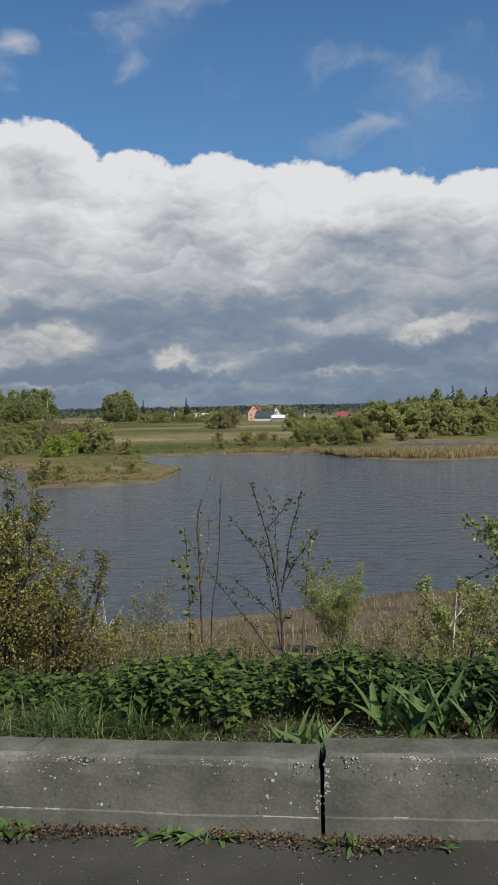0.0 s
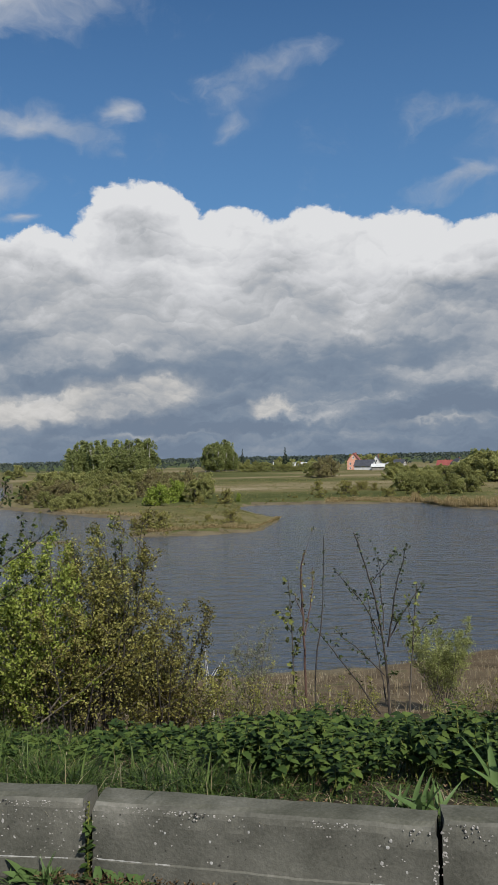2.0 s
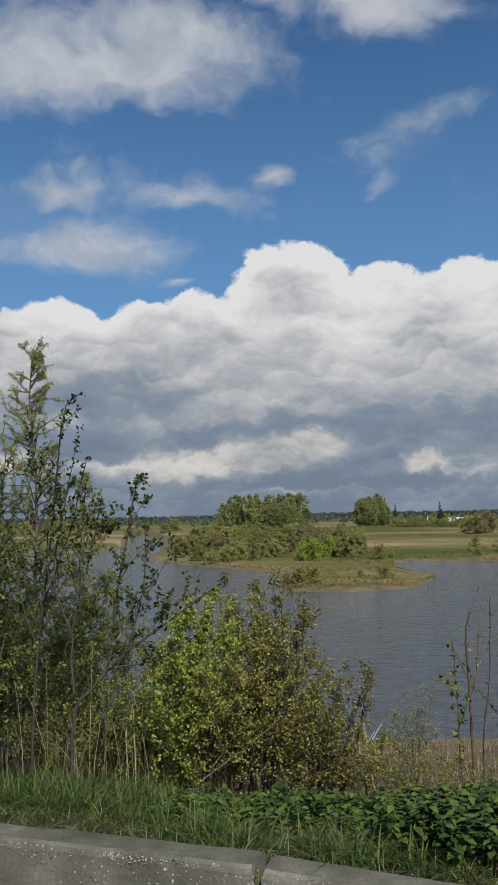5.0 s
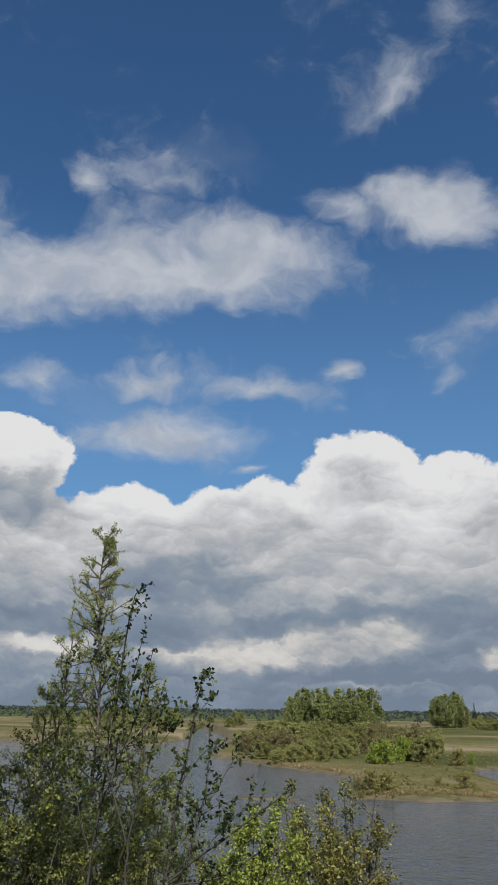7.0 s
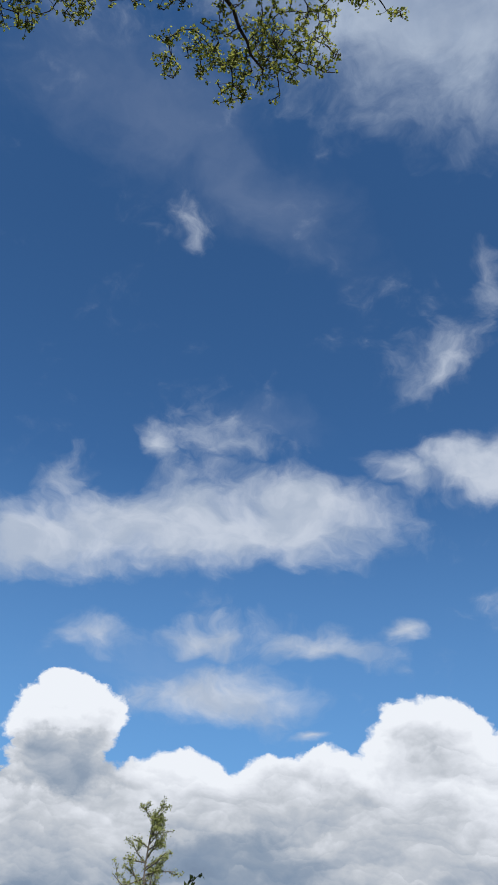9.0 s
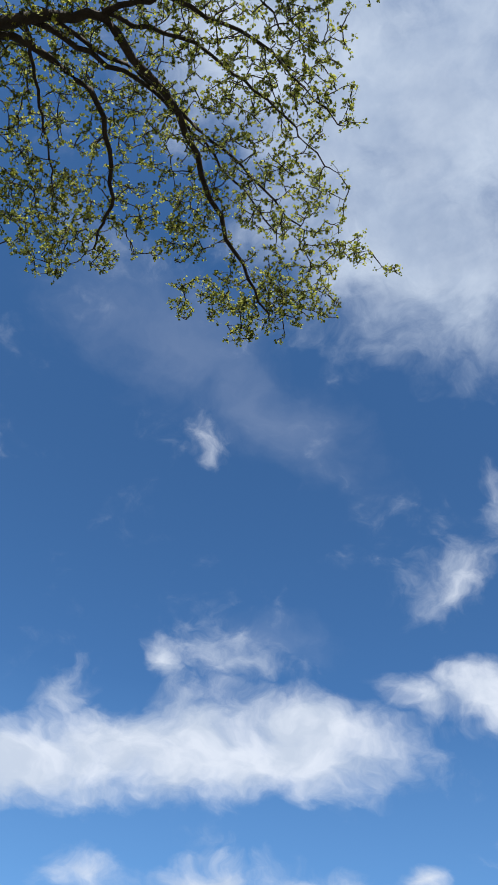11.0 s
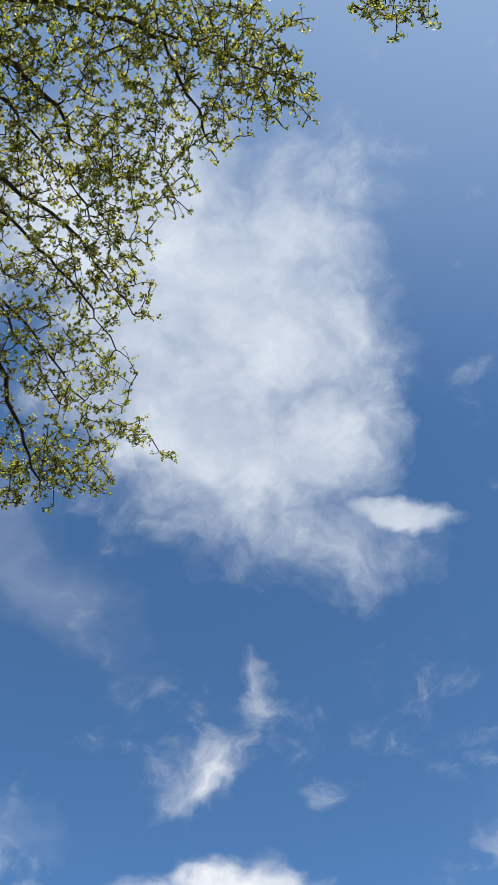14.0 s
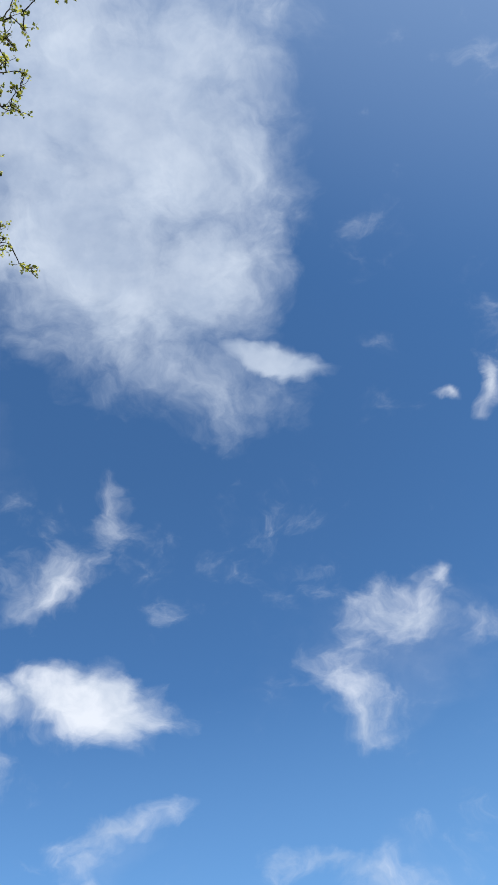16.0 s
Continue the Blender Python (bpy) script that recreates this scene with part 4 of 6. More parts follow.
MOSSY = material("mossy_concrete", [(0.038, 0.038, 0.026), (0.066, 0.066, 0.048), (0.098, 0.096, 0.074), (0.15, 0.145, 0.12)], 0.95, 4.5, 10, 0.5, 70, 0.4,
                 positions=[0.28, 0.45, 0.60, 0.78])
LIME = material("lime_streak", [(0.28, 0.27, 0.25), (0.45, 0.44, 0.41)], 0.9, 20, 6, 0.4, 120, 0.6)
WALL_X, WALL_Y = [-9.0, -1.06, 0.255, 1.6, 9.0], [3.22, 3.20, 3.05, 2.95, 2.55]


def wall_front(x):
    return np.interp(x, WALL_X, WALL_Y)


def flake(x, y, z, size, rng):
    """A flat jagged flake on the face of the concrete."""
    k = rng.randint(5, 9)
    ring = np.array([(math.cos(6.283 * i / k) * size * rng.uniform(0.4, 1.5), -0.0014, math.sin(6.283 * i / k) * size * rng.uniform(0.4, 1.2)) for i in range(k)])
    back = ring * (0.9, 0, 0.9) + (0, 0.004, 0)
    return np.concatenate([ring, back]) + (x, y, z), [list(range(k))] + [[i, (i + 1) % k, k + (i + 1) % k, k + i] for i in range(k)]


def concrete_block(x0, x1, high, seed, set_back=0.0):
    """A block of the parapet: worn, with rounded arrises, a casting step near its foot, chips and lime."""
    rng = np.random.RandomState(seed)
    y0, y1 = float(wall_front(x0)) + set_back, float(wall_front(x1)) + set_back
    run = math.hypot(x1 - x0, y1 - y0)
    root = thing("concrete_block", x0, y0, 0, "weathered grey concrete parapet block with chipped arris", "parapet block", "parapet blocks")
    root.rotation_euler.z = math.atan2(y1 - y0, x1 - x0)
    nx = max(20, int(run / 0.025))
    prof = [(-0.005, -0.05), (-0.005, 0.072), (0.0, 0.078), (0.0, 0.12), (0.001, 0.17), (0.002, 0.22), (0.004, high - 0.035), (0.010, high - 0.014), (0.024, high - 0.003),
            (0.06, high), (0.11, high), (0.155, high - 0.002), (0.172, high - 0.016), (0.18, high - 0.06), (0.18, -0.05)]
    pts, fs = [], []
    for i in range(nx + 1):
        u = run * i / nx
        for k, (py, pz) in enumerate(prof):
            q = Vector((u * 3 + seed * 7, py * 5, pz * 5))
            w = 0.003 * noise.noise(q) + 0.002 * noise.noise(q * 5)
            chip = max(0.0, noise.noise(Vector((u * 9 + seed * 3, 1.7, 0.3))) - 0.18) * 0.022 if k in (6, 7, 8) else 0.0
            end = 0.012 * max(0.0, 1 - min(u, run - u) / 0.03)
            pts.append((u + (end if u < run / 2 else -end) * (1 if k in (7, 8, 9) else 0.2), py + w + chip, pz + (w - chip * 0.8 if pz > 0 else 0)))
    m = len(prof)
    for i in range(nx):
        for k in range(m - 1):
            fs.append([i * m + k, (i + 1) * m + k, (i + 1) * m + k + 1, i * m + k + 1])
    fs.append([k for k in range(m)])
    fs.append([nx * m + k for k in range(m)][::-1])
    body = part("body", (pts, fs), [CONCRETE, MOSSY], root)
    body.data.polygons.foreach_set("material_index", [1 if k in (8, 9, 10, 11) else 0 for _ in range(nx) for k in range(m - 1)] + [0, 0])
    # broken patches along the arris, and stones and pits of the casting, thicker on some blocks
    rough = 1.0 if seed in (3, 5) else 0.4
    bright, dark = [], []
    for _ in range(int(run * (5 + 4 * rough))):
        u0, wide_ = rng.uniform(0.05, run - 0.05), rng.uniform(0.02, 0.09)
        for _ in range(rng.randint(8, 26)):
            u, up = float(np.clip(u0 + rng.normal() * wide_, 0.02, run - 0.02)), high - 0.013 - abs(rng.normal()) * 0.014
            (bright if rng.uniform() < 0.84 else dark).append(flake(u, float(np.interp(up, [0.22, high - 0.035, high - 0.014], [0.003, 0.005, 0.011])), up, rng.uniform(0.0012, 0.0048), rng))
    for _ in range(int(run * 210 * rough)):
        (dark if rng.uniform() < 0.4 else bright).append(flake(rng.uniform(0.02, run - 0.02), 0.002, rng.uniform(0.085, high - 0.04), rng.uniform(0.0010, 0.0042) * (1 if rng.uniform() < 0.9 else 1.7), rng))
    for e in (0.012, run - 0.012):
        for _ in range(int(26 * rough) + 8):
            bright.append(flake(e + rng.normal() * 0.008, 0.002, rng.uniform(0.04, high - 0.03), rng.uniform(0.002, 0.006), rng))
    tagged(part("chips", join(bright), CHIPPED, root, "pale broken flakes and stones"), kind="stuff")
    tagged(part("pits", join(dark), PIT, root, "dark pits in the concrete"), kind="stuff")
    # lime left along the casting step
    u = 0.02
    while u < run - 0.1:
        n = rng.uniform(0.05, 0.30)
        if rng.uniform() < 0.45:
            bm = bmesh.new()
            bmesh.ops.create_grid(bm, x_segments=14, y_segments=2, size=1)
            for v in bm.verts:
                v.co = Vector((v.co.x * n / 2, -0.002, v.co.y * 0.0022 * (1 + 1.6 * noise.noise(Vector((v.co.x * 4, u * 9, 0))))))
            ob = part("lime_line", bm, LIME, root)
            ob.location = (min(u + n / 2, run - n / 2 - 0.01), -0.001, 0.079)
        u += n + rng.uniform(0.0, 0.08)
    for _ in range(int(run * 9)):
        s = rng.uniform(0.003, 0.009)
        bm = bmesh.new()
        bmesh.ops.create_icosphere(bm, subdivisions=1, radius=s)
        for v in bm.verts:
            v.co.y *= 0.15
            v.co.z *= rng.uniform(0.6, 1.6)
        ob = part("lime_speck", bm, LIME, root)
        ob.location = (rng.uniform(0.03, run - 0.03), 0.002, rng.uniform(0.10, high - 0.05))
    return root


concrete_block(-5.00, -3.72, 0.31, 1)
concrete_block(-3.70, -2.43, 0.31, 2, 0.01)
concrete_block(-2.42, -1.128, 0.312, 3)
concrete_block(-1.104, 0.2445, 0.300, 4, 0.006)
concrete_block(0.2565, 1.58, 0.322, 5, 0.02)
concrete_block(1.60, 2.90, 0.31, 6)
concrete_block(2.92, 4.20, 0.31, 7)
concrete_block(4.22, 5.50, 0.31, 8)
concrete_block(-6.30, -5.02, 0.31, 9)

# ---- plants behind the parapet ----
GRASS = leaf("grass_blade", (0.020, 0.036, 0.008), (0.046, 0.078, 0.016), (0.10, 0.14, 0.036), gloss=0.5, glow=0.3)
STRAW = leaf("dry_grass", (0.17, 0.13, 0.07), (0.27, 0.22, 0.13), (0.36, 0.31, 0.21), glow=0.2)
NETTLE = leaf("nettle_leaf", (0.020, 0.038, 0.010), (0.040, 0.070, 0.015), (0.085, 0.122, 0.026), gloss=0.7, glow=0.15)
DOCK = leaf("dock_leaf", (0.05, 0.085, 0.026), (0.08, 0.13, 0.04), (0.11, 0.17, 0.055), gloss=0.5, glow=0.25)
BRONZE = leaf("bronze_leaf", (0.085, 0.07, 0.02), (0.18, 0.165, 0.04), (0.31, 0.30, 0.085), glow=0.36)
LIMEGREEN = leaf("young_leaf", (0.12, 0.155, 0.022), (0.20, 0.245, 0.04), (0.30, 0.34, 0.075), glow=0.35)
# darker than OLIVE: backlit shade against the sky is put into the colour
SILHOUETTE_LEAF = leaf("silhouette_leaf", (0.028, 0.042, 0.012), (0.055, 0.075, 0.020), (0.095, 0.12, 0.032), glow=0.2)
OLIVE = leaf("olive_leaf", (0.06, 0.07, 0.016), (0.12, 0.135, 0.030), (0.22, 0.235, 0.06), glow=0.3)
PALE_LEAF = leaf("pale_willow_leaf", (0.15, 0.16, 0.08), (0.22, 0.22, 0.12), (0.27, 0.27, 0.16), glow=0.35)
BIRCH_LEAF = leaf("birch_leaf", (0.16, 0.18, 0.05), (0.24, 0.265, 0.08), (0.32, 0.34, 0.12), glow=0.45)
MAPLE = leaf("maple_leaf", (0.11, 0.13, 0.020), (0.26, 0.285, 0.042), (0.44, 0.445, 0.09), glow=0.46)
DEAD = leaf("dead_leaf", (0.06, 0.035, 0.018), (0.11, 0.065, 0.032), (0.16, 0.115, 0.06), glow=0.1)


def blades(p, z, height, width, lean, rng, segs=3):
    """Curved grass blades standing at points p."""
    n = len(p)
    a = rng.uniform(0, 6.283, n)
    out = np.stack([np.cos(a), np.sin(a)], 1)
    h = height[:, None]
    bend = lean[:, None] * out
    side = np.stack([-np.sin(a), np.cos(a), np.zeros(n)], 1) * width[:, None]
    rows = []
    for s in range(segs + 1):
        t = s / segs
        c = np.concatenate([p + bend * t ** 2 * h, (z[:, None] - 0.02 + h * (t - 0.35 * np.abs(lean[:, None]) * t ** 2))], 1)
        w = side * max(0.04, (1 - t) ** 0.7)
        rows += [c - w, c + w]
    v = np.stack(rows, 1).reshape(-1, 3)
    base = np.arange(n)[:, None] * (2 * segs + 2)
    return v, np.concatenate([base + [2 * s, 2 * s + 1, 2 * s + 3, 2 * s + 2] for s in range(segs)])


def scatter(rng, n, x0, x1, y0, y1):
    return np.stack([rng.uniform(x0, x1, n), rng.uniform(y0, y1, n)], 1)


def grass():
    rng = np.random.RandomState(21)
    # tufts: most blades share a root
    roots = scatter(rng, 2500, -4.6, 2.6, 3.15, 5.6)
    roots[:, 1] += (wall_front(roots[:, 0]) - 3.0)
    left = np.clip((0.9 - roots[:, 0]) / 1.6, 0.18, 1)
    keep = rng.uniform(size=len(roots)) < left
    roots, left = roots[keep], left[keep]
    k = rng.randint(10, 32, len(roots))
    idx = np.repeat(np.arange(len(roots)), k)
    p = roots[idx] + rng.normal(size=(len(idx), 2)) * 0.045
    tall = rng.uniform(0.08, 0.25, len(roots))[idx] * (0.55 + 0.55 * left[idx])
    short = scatter(rng, 9000, -4.6, 2.8, 3.18, 5.4)
    short[:, 1] += wall_front(short[:, 0]) - 3.05
    rim = scatter(rng, 9000, -4.6, 2.8, 0.165, 0.55)
    rim[:, 1] += wall_front(rim[:, 0])
    p = np.concatenate([p, short, rim])
    h = np.concatenate([tall * rng.uniform(0.5, 1.25, len(idx)), rng.uniform(0.03, 0.12, len(short)), rng.uniform(0.03, 0.11, len(rim)) * (1.1 - 0.1 * rim[:, 0])])
    patch = 0.5 + 0.5 * np.sin(p[:, 0] * 2.1 + 0.7) * np.sin(p[:, 1] * 2.9 + 1.2)
    h = h * (0.40 + 0.75 * patch)
    ok = (p[:, 1] > wall_front(p[:, 0]) + 0.15) & (rng.uniform(size=len(p)) < 0.12 + 1.3 * patch ** 1.6)
    p, h = p[ok], h[ok]
    h = h * np.clip(0.32 + (p[:, 1] - wall_front(p[:, 0]) - 0.15) / 0.55, 0.32, 1.0)
    z, _ = terrain(p[:, 0], p[:, 1])
    v, f = blades(p, z, h, 0.0024 + 0.013 * h * rng.uniform(0.5, 1.3, len(p)), np.minimum(np.abs(rng.normal(size=len(p))) * 1.7 + 0.25, (p[:, 1] - wall_front(p[:, 0]) - 0.04) / h), rng, 4)
    return tagged(part("grass", (v, f), GRASS), "tangled green spring grass behind the concrete parapet", "grass", kind="stuff")


def dry_grass():
    rng = np.random.RandomState(22)
    near = scatter(rng, 6500, -4.6, 2.8, 3.2, 6.4)
    near[:, 1] += wall_front(near[:, 0]) - 3.05
    clump = np.sin(near[:, 0] * 2.3 + 1) * np.sin(near[:, 1] * 3.1) + 0.5 * np.sin(near[:, 0] * 7)
    near = near[(clump > 0.05) & (near[:, 1] > wall_front(near[:, 0]) + 0.16)]
    slope = scatter(rng, 16000, -22, 26, 6, 58)
    stalk = np.concatenate([scatter(rng, 420, -6.2, -2.6, 5.4, 8.0), scatter(rng, 60, -3.3, -2.5, 4.75, 5.5)])
    p = np.concatenate([near, slope, stalk])
    z, _ = terrain(p[:, 0], p[:, 1])
    h = np.concatenate([rng.uniform(0.05, 0.20, len(near)), rng.uniform(0.12, 0.5, len(slope)), np.where(np.arange(len(stalk)) < 420, rng.uniform(0.7, 1.5, len(stalk)), rng.uniform(0.45, 0.95, len(stalk)))])
    w = np.concatenate([np.full(len(near), 0.0022), np.full(len(slope), 0.008), np.full(len(stalk), 0.0030)])
    lean = np.concatenate([np.abs(rng.normal(size=len(near))) * 1.1, np.abs(rng.normal(size=len(slope))) * 0.8, np.abs(rng.normal(size=len(stalk))) * 0.35])
    ok = z > WATER_Z + 0.2
    v, f = blades(p[ok], z[ok], h[ok], w[ok], lean[ok], rng, 3)
    mat_p = np.stack([rng.uniform(-4.6, 2.9, 9000), 0.17 + 0.75 * rng.uniform(0, 1, 9000) ** 1.2], 1)
    mat_p[:, 1] += wall_front(mat_p[:, 0])
    green = rng.uniform(size=9000) < 0.88
    for name, mat, pick, label in (("matted_grass", GRASS, green, "low matted green grass along the parapet"), ("matted_straw", STRAW, ~green, "matted dead grass along the parapet")):
        q = mat_p[pick]
        n = len(q)
        tagged(part(name, blades(q, terrain(q[:, 0], q[:, 1])[0], rng.uniform(0.04, 0.12, n), np.full(n, 0.0026), np.minimum(np.abs(rng.normal(size=n)) * 1.2 + 0.8, (q[:, 1] - wall_front(q[:, 0]) - 0.04) / 0.12), rng, 4), mat), label, "grass", kind="stuff")
    return tagged(part("dry_grass", (v, f), STRAW), "bleached dry grass and stalks on the slope", "dry grass", kind="stuff")


def leaf_shape(length, width, rows=4, fold=0.25, droop=0.5, notch=0.0):
    """A pointed leaf along +x with a folded midrib; returns points and faces."""
    pts, fs = [], []
    for i in range(rows + 1):
        t = i / rows
        w = width * 0.5 * max(0.0, math.sin(3.1416 * (0.06 + 0.94 * t) ** 0.75)) ** 0.9
        if notch and i % 2:
            w *= 1 - notch
        x, z = length * t, -droop * length * t * t
        pts += [(x, -w, z + fold * w), (x, 0, z), (x, w, z + fold * w)]
    for i in range(rows):
        a = i * 3
        fs += [[a, a + 3, a + 4, a + 1], [a + 1, a + 4, a + 5, a + 2]]
    return np.array(pts), np.array(fs)


def place(shape, origin, heading, pitch, roll=0.0, scale=1.0):
    m = np.array(Euler((roll, pitch, heading)).to_matrix())
    return shape[0] * scale @ m.T + np.asarray(origin), shape[1]


def nettle_parts(rng, h, x=0.0, y=0.0, z=0.0):
    """The stem and the leaves of one nettle."""
    tilt = rng.normal(size=2) * 0.07
    stem = tube([(x, y, z), (x + tilt[0] * 0.4, y + tilt[1] * 0.4, z + h * 0.5), (x + tilt[0], y + tilt[1], z + h)], [0.004, 0.003, 0.002], 4)
    leaves, n = [], rng.randint(6, 9)
    for i in range(n):
        t = 0.30 + 0.70 * ((i + 0.6) / n) ** 0.7
        o = (x + tilt[0] * t, y + tilt[1] * t, z + h * t)
        a = i * 1.57 + rng.uniform(-0.4, 0.4)
        for s in (0, 3.1416):
            leaves.append(place(NETTLE_SHAPES[rng.randint(3)], o, a + s, rng.uniform(-0.55, 0.15), rng.uniform(-0.35, 0.35), rng.uniform(0.6, 1.05) * (1.2 - 0.5 * t)))
    return stem, leaves


NETTLE_SHAPES = [leaf_shape(0.080, 0.058, 8, 0.3, 0.30, 0.22), leaf_shape(0.066, 0.050, 8, 0.2, 0.45, 0.22), leaf_shape(0.090, 0.062, 8, 0.35, 0.38, 0.22)]


def nettles():
    rng = np.random.RandomState(23)
    spots = np.concatenate([scatter(rng, 820, -0.75, 2.4, 3.55, 5.15), scatter(rng, 150, -2.0, -0.6, 4.05, 5.2)])
    ahead = wall_front(spots[:, 0]) + 0.62 + 0.16 * np.sin(spots[:, 0] * 5) + 0.12 * np.sin(spots[:, 0] * 11)
    spots = spots[spots[:, 1] > ahead]
    spots = spots[np.argsort(spots[:, 1] - wall_front(spots[:, 0]))]
    ground = terrain(spots[:, 0], spots[:, 1])[0]
    models = []
    for k in range(9):
        root = thing("nettle", 0, 0, 0, "leafy dark green nettle behind the concrete parapet", "nettle", "nettles behind the parapet")
        stem, leaves = nettle_parts(rng, 0.28)
        part("stem", stem, OLIVE, root)
        part("foliage", join(leaves), NETTLE, root)
        models.append(root)
    rest_stems, rest_leaves = [], []
    for k, ((x, y), z) in enumerate(zip(spots, ground)):
        h = rng.uniform(0.17, 0.31) * (0.86 + 0.22 * math.sin(x * 4.7 + y * 3.1) * math.sin(y * 5.3 - x * 1.9)) * (0.6 + 0.4 * (min(1.0, (x + 1.6) / 1.3) if x < -0.3 else 1.0))
        if k < 290:
            s = h / 0.28
            m = pose(x, y, z, 0, 0, rng.uniform(0, 360)) @ Matrix.Diagonal((0.5 + 0.5 * s, 0.5 + 0.5 * s, s, 1))
            if k < len(models):
                models[k].matrix_basis = m
            else:
                copy_thing(models[k % len(models)], m @ Matrix.Diagonal((*[1 / v for v in models[k % len(models)].scale], 1)))
        else:
            stem, leaves = nettle_parts(rng, h, x, y, z)
            rest_stems.append(stem)
            rest_leaves += leaves
    tagged(part("nettle_stems", join(rest_stems), OLIVE), "thin green nettle stems behind the parapet", "nettles", kind="stuff")
    return tagged(part("nettle_bed", join(rest_leaves), NETTLE), "dense dark green nettles behind the parapet", "nettles", kind="stuff")


def dock_plant(x, y, size, seed, count, group=""):
    """A clump of upright sword-shaped leaves, each a part."""
    rng = np.random.RandomState(seed)
    root = thing("broad_leaf_plant", x, y, ground_z(x, y) - 0.01, "clump of upright broad pointed green leaves", "plant", "broad-leaf plants")
    for i in range(count):
        long = size * rng.uniform(0.7, 1.15)
        sh = leaf_shape(long, long * rng.uniform(0.10, 0.17), 9, 0.35, rng.uniform(0.05, 0.7))
        v, f = place(sh, rng.normal(size=3) * (0.02, 0.02, 0), rng.uniform(0, 6.28), -rng.uniform(0.95, 1.5), rng.uniform(-1.2, 1.2))
        smooth(part("leaf", (v, f), DOCK, root))
    return root


grass()
dry_grass()
nettles()
for _x, _y, _s, _n in ((0.58, 3.58, 0.27, 14), (0.70, 3.50, 0.25, 15), (0.82, 3.56, 0.28, 15), (0.95, 3.48, 0.22, 13), (1.10, 3.54, 0.25, 14), (1.32, 3.48, 0.24, 13), (0.20, 3.34, 0.17, 8), (0.11, 3.38, 0.14, 6), (0.28, 3.38, 0.15, 6), (1.7, 3.5, 0.3, 8)):
    dock_plant(_x, _y, _s, int(_x * 100) + 7, _n)


# ---- shrubs and saplings on the slope ----
def shrub(name, x, y, height, spread, stems, leaves, bark, size, count, label, category, seed, side=7, thick=0.011, lean=(0, 0), rise=0.3, low=0.15, twig=0.35, narrow=0.7, group=""):
    """Crooked stems from one foot, side branches, twigs, and single leaves along them."""
    rng = np.random.RandomState(seed)
    root = thing(name, x, y, ground_z(x, y) - 0.02, label, category, group)
    spots = []
    for s in range(stems):
        wood = []
        a = 6.283 * (s + rng.uniform(0, 0.8)) / stems
        tip = np.array([math.cos(a) * spread * 0.5 * rng.uniform(0.35, 1.0) + lean[0], math.sin(a) * spread * 0.5 * rng.uniform(0.35, 1.0) + lean[1], height * rng.uniform(0.68, 1.0) if s else height])
        foot = np.array([math.cos(a), math.sin(a), 0]) * rng.uniform(0, 0.05 + spread * 0.05)
        d = tip - foot
        main = limb(foot, d * (1, 1, 0.8), np.linalg.norm(d), rng, 0.16, rise, 9)
        main = main + (tip - main[-1]) * np.linspace(0, 1, len(main))[:, None]
        wood.append(tube(main, np.linspace(thick * rng.uniform(0.7, 1.1), thick * 0.22, len(main)), 5))
        for b in range(side):
            t = low + (1 - low) * (b + rng.uniform(0, 1)) / side
            i = min(int(t * 9), 8)
            o = main[i] + (main[i + 1] - main[i]) * (t * 9 - i)
            bl = height * twig * (1.15 - t) * rng.uniform(0.6, 1.3) + 0.05
            w = rng.normal(size=3) * (1, 1, 0.35)
            w = w / np.linalg.norm(w) * narrow + np.array([0, 0, 0.55])
            br = limb(o, w, bl, rng, 0.3, rise, 5)
            wood.append(tube(br, np.linspace(thick * 0.38, thick * 0.12, 6), 3))
            spots += [(br[k], br[k] - br[k - 1]) for k in range(1, 6)]
            for _ in range(2):
                k = rng.randint(2, 5)
                tw = limb(br[k], w + rng.normal(size=3) * 0.7, bl * 0.45, rng, 0.3, rise, 3)
                wood.append(tube(tw, np.linspace(thick * 0.2, thick * 0.09, 4), 3))
                spots += [(tw[q], tw[q] - tw[q - 1]) for q in range(1, 4)] * 2
        spots += [(main[k], main[k] - main[k - 1]) for k in range(5, 10)] * 2
        part("branch", join(wood), bark, root)
    if count:
        pick = rng.randint(len(spots), size=count)
        p = np.array([spots[i][0] for i in pick]) + rng.normal(size=(count, 3)) * size * 0.75
        nr = rng.normal(size=(count, 3)) + np.array([0, -0.3, 0.7])
        part("foliage", join([quads(p, nr, size, size * 0.62, rng)]), leaves, root)
    return root


def on(bearing, distance):
    return at(bearing, distance)


def near_shrub(name, bearing, distance, top, *rest, **more):
    """A shrub whose top stands at the elevation top, in degrees, seen from the road edge."""
    x, y = at(bearing, distance)
    h = 1.65 + distance * math.tan(radians(top)) - ground_z(x, y)
    return shrub(name, x, y, h, *rest, **more)


near_shrub("bronze_shrub", -17.6, 7.0, -3.9, 1.0, 15, BRONZE, DARK_BARK, 0.026, 17000, "dense shrub with small bronze-green spring leaves", "shrub", 101, side=10)
near_shrub("bronze_shrub", -17.3, 7.1, -3.2, 0.42, 7, OLIVE, DARK_BARK, 0.026, 2600, "tall upright shoots with small bronze-green leaves", "shrub", 116, side=9, twig=0.12, low=0.3)
near_shrub("bronze_shrub", -13.4, 7.4, -9.8, 1.0, 11, BRONZE, DARK_BARK, 0.026, 6500, "low shrub with small bronze-green spring leaves", "shrub", 102, side=8)
near_shrub("bronze_shrub", -20.0, 6.6, -8.5, 1.0, 11, BRONZE, DARK_BARK, 0.026, 8000, "low shrub with bronze-green leaves on thin stems", "shrub", 103, side=8)
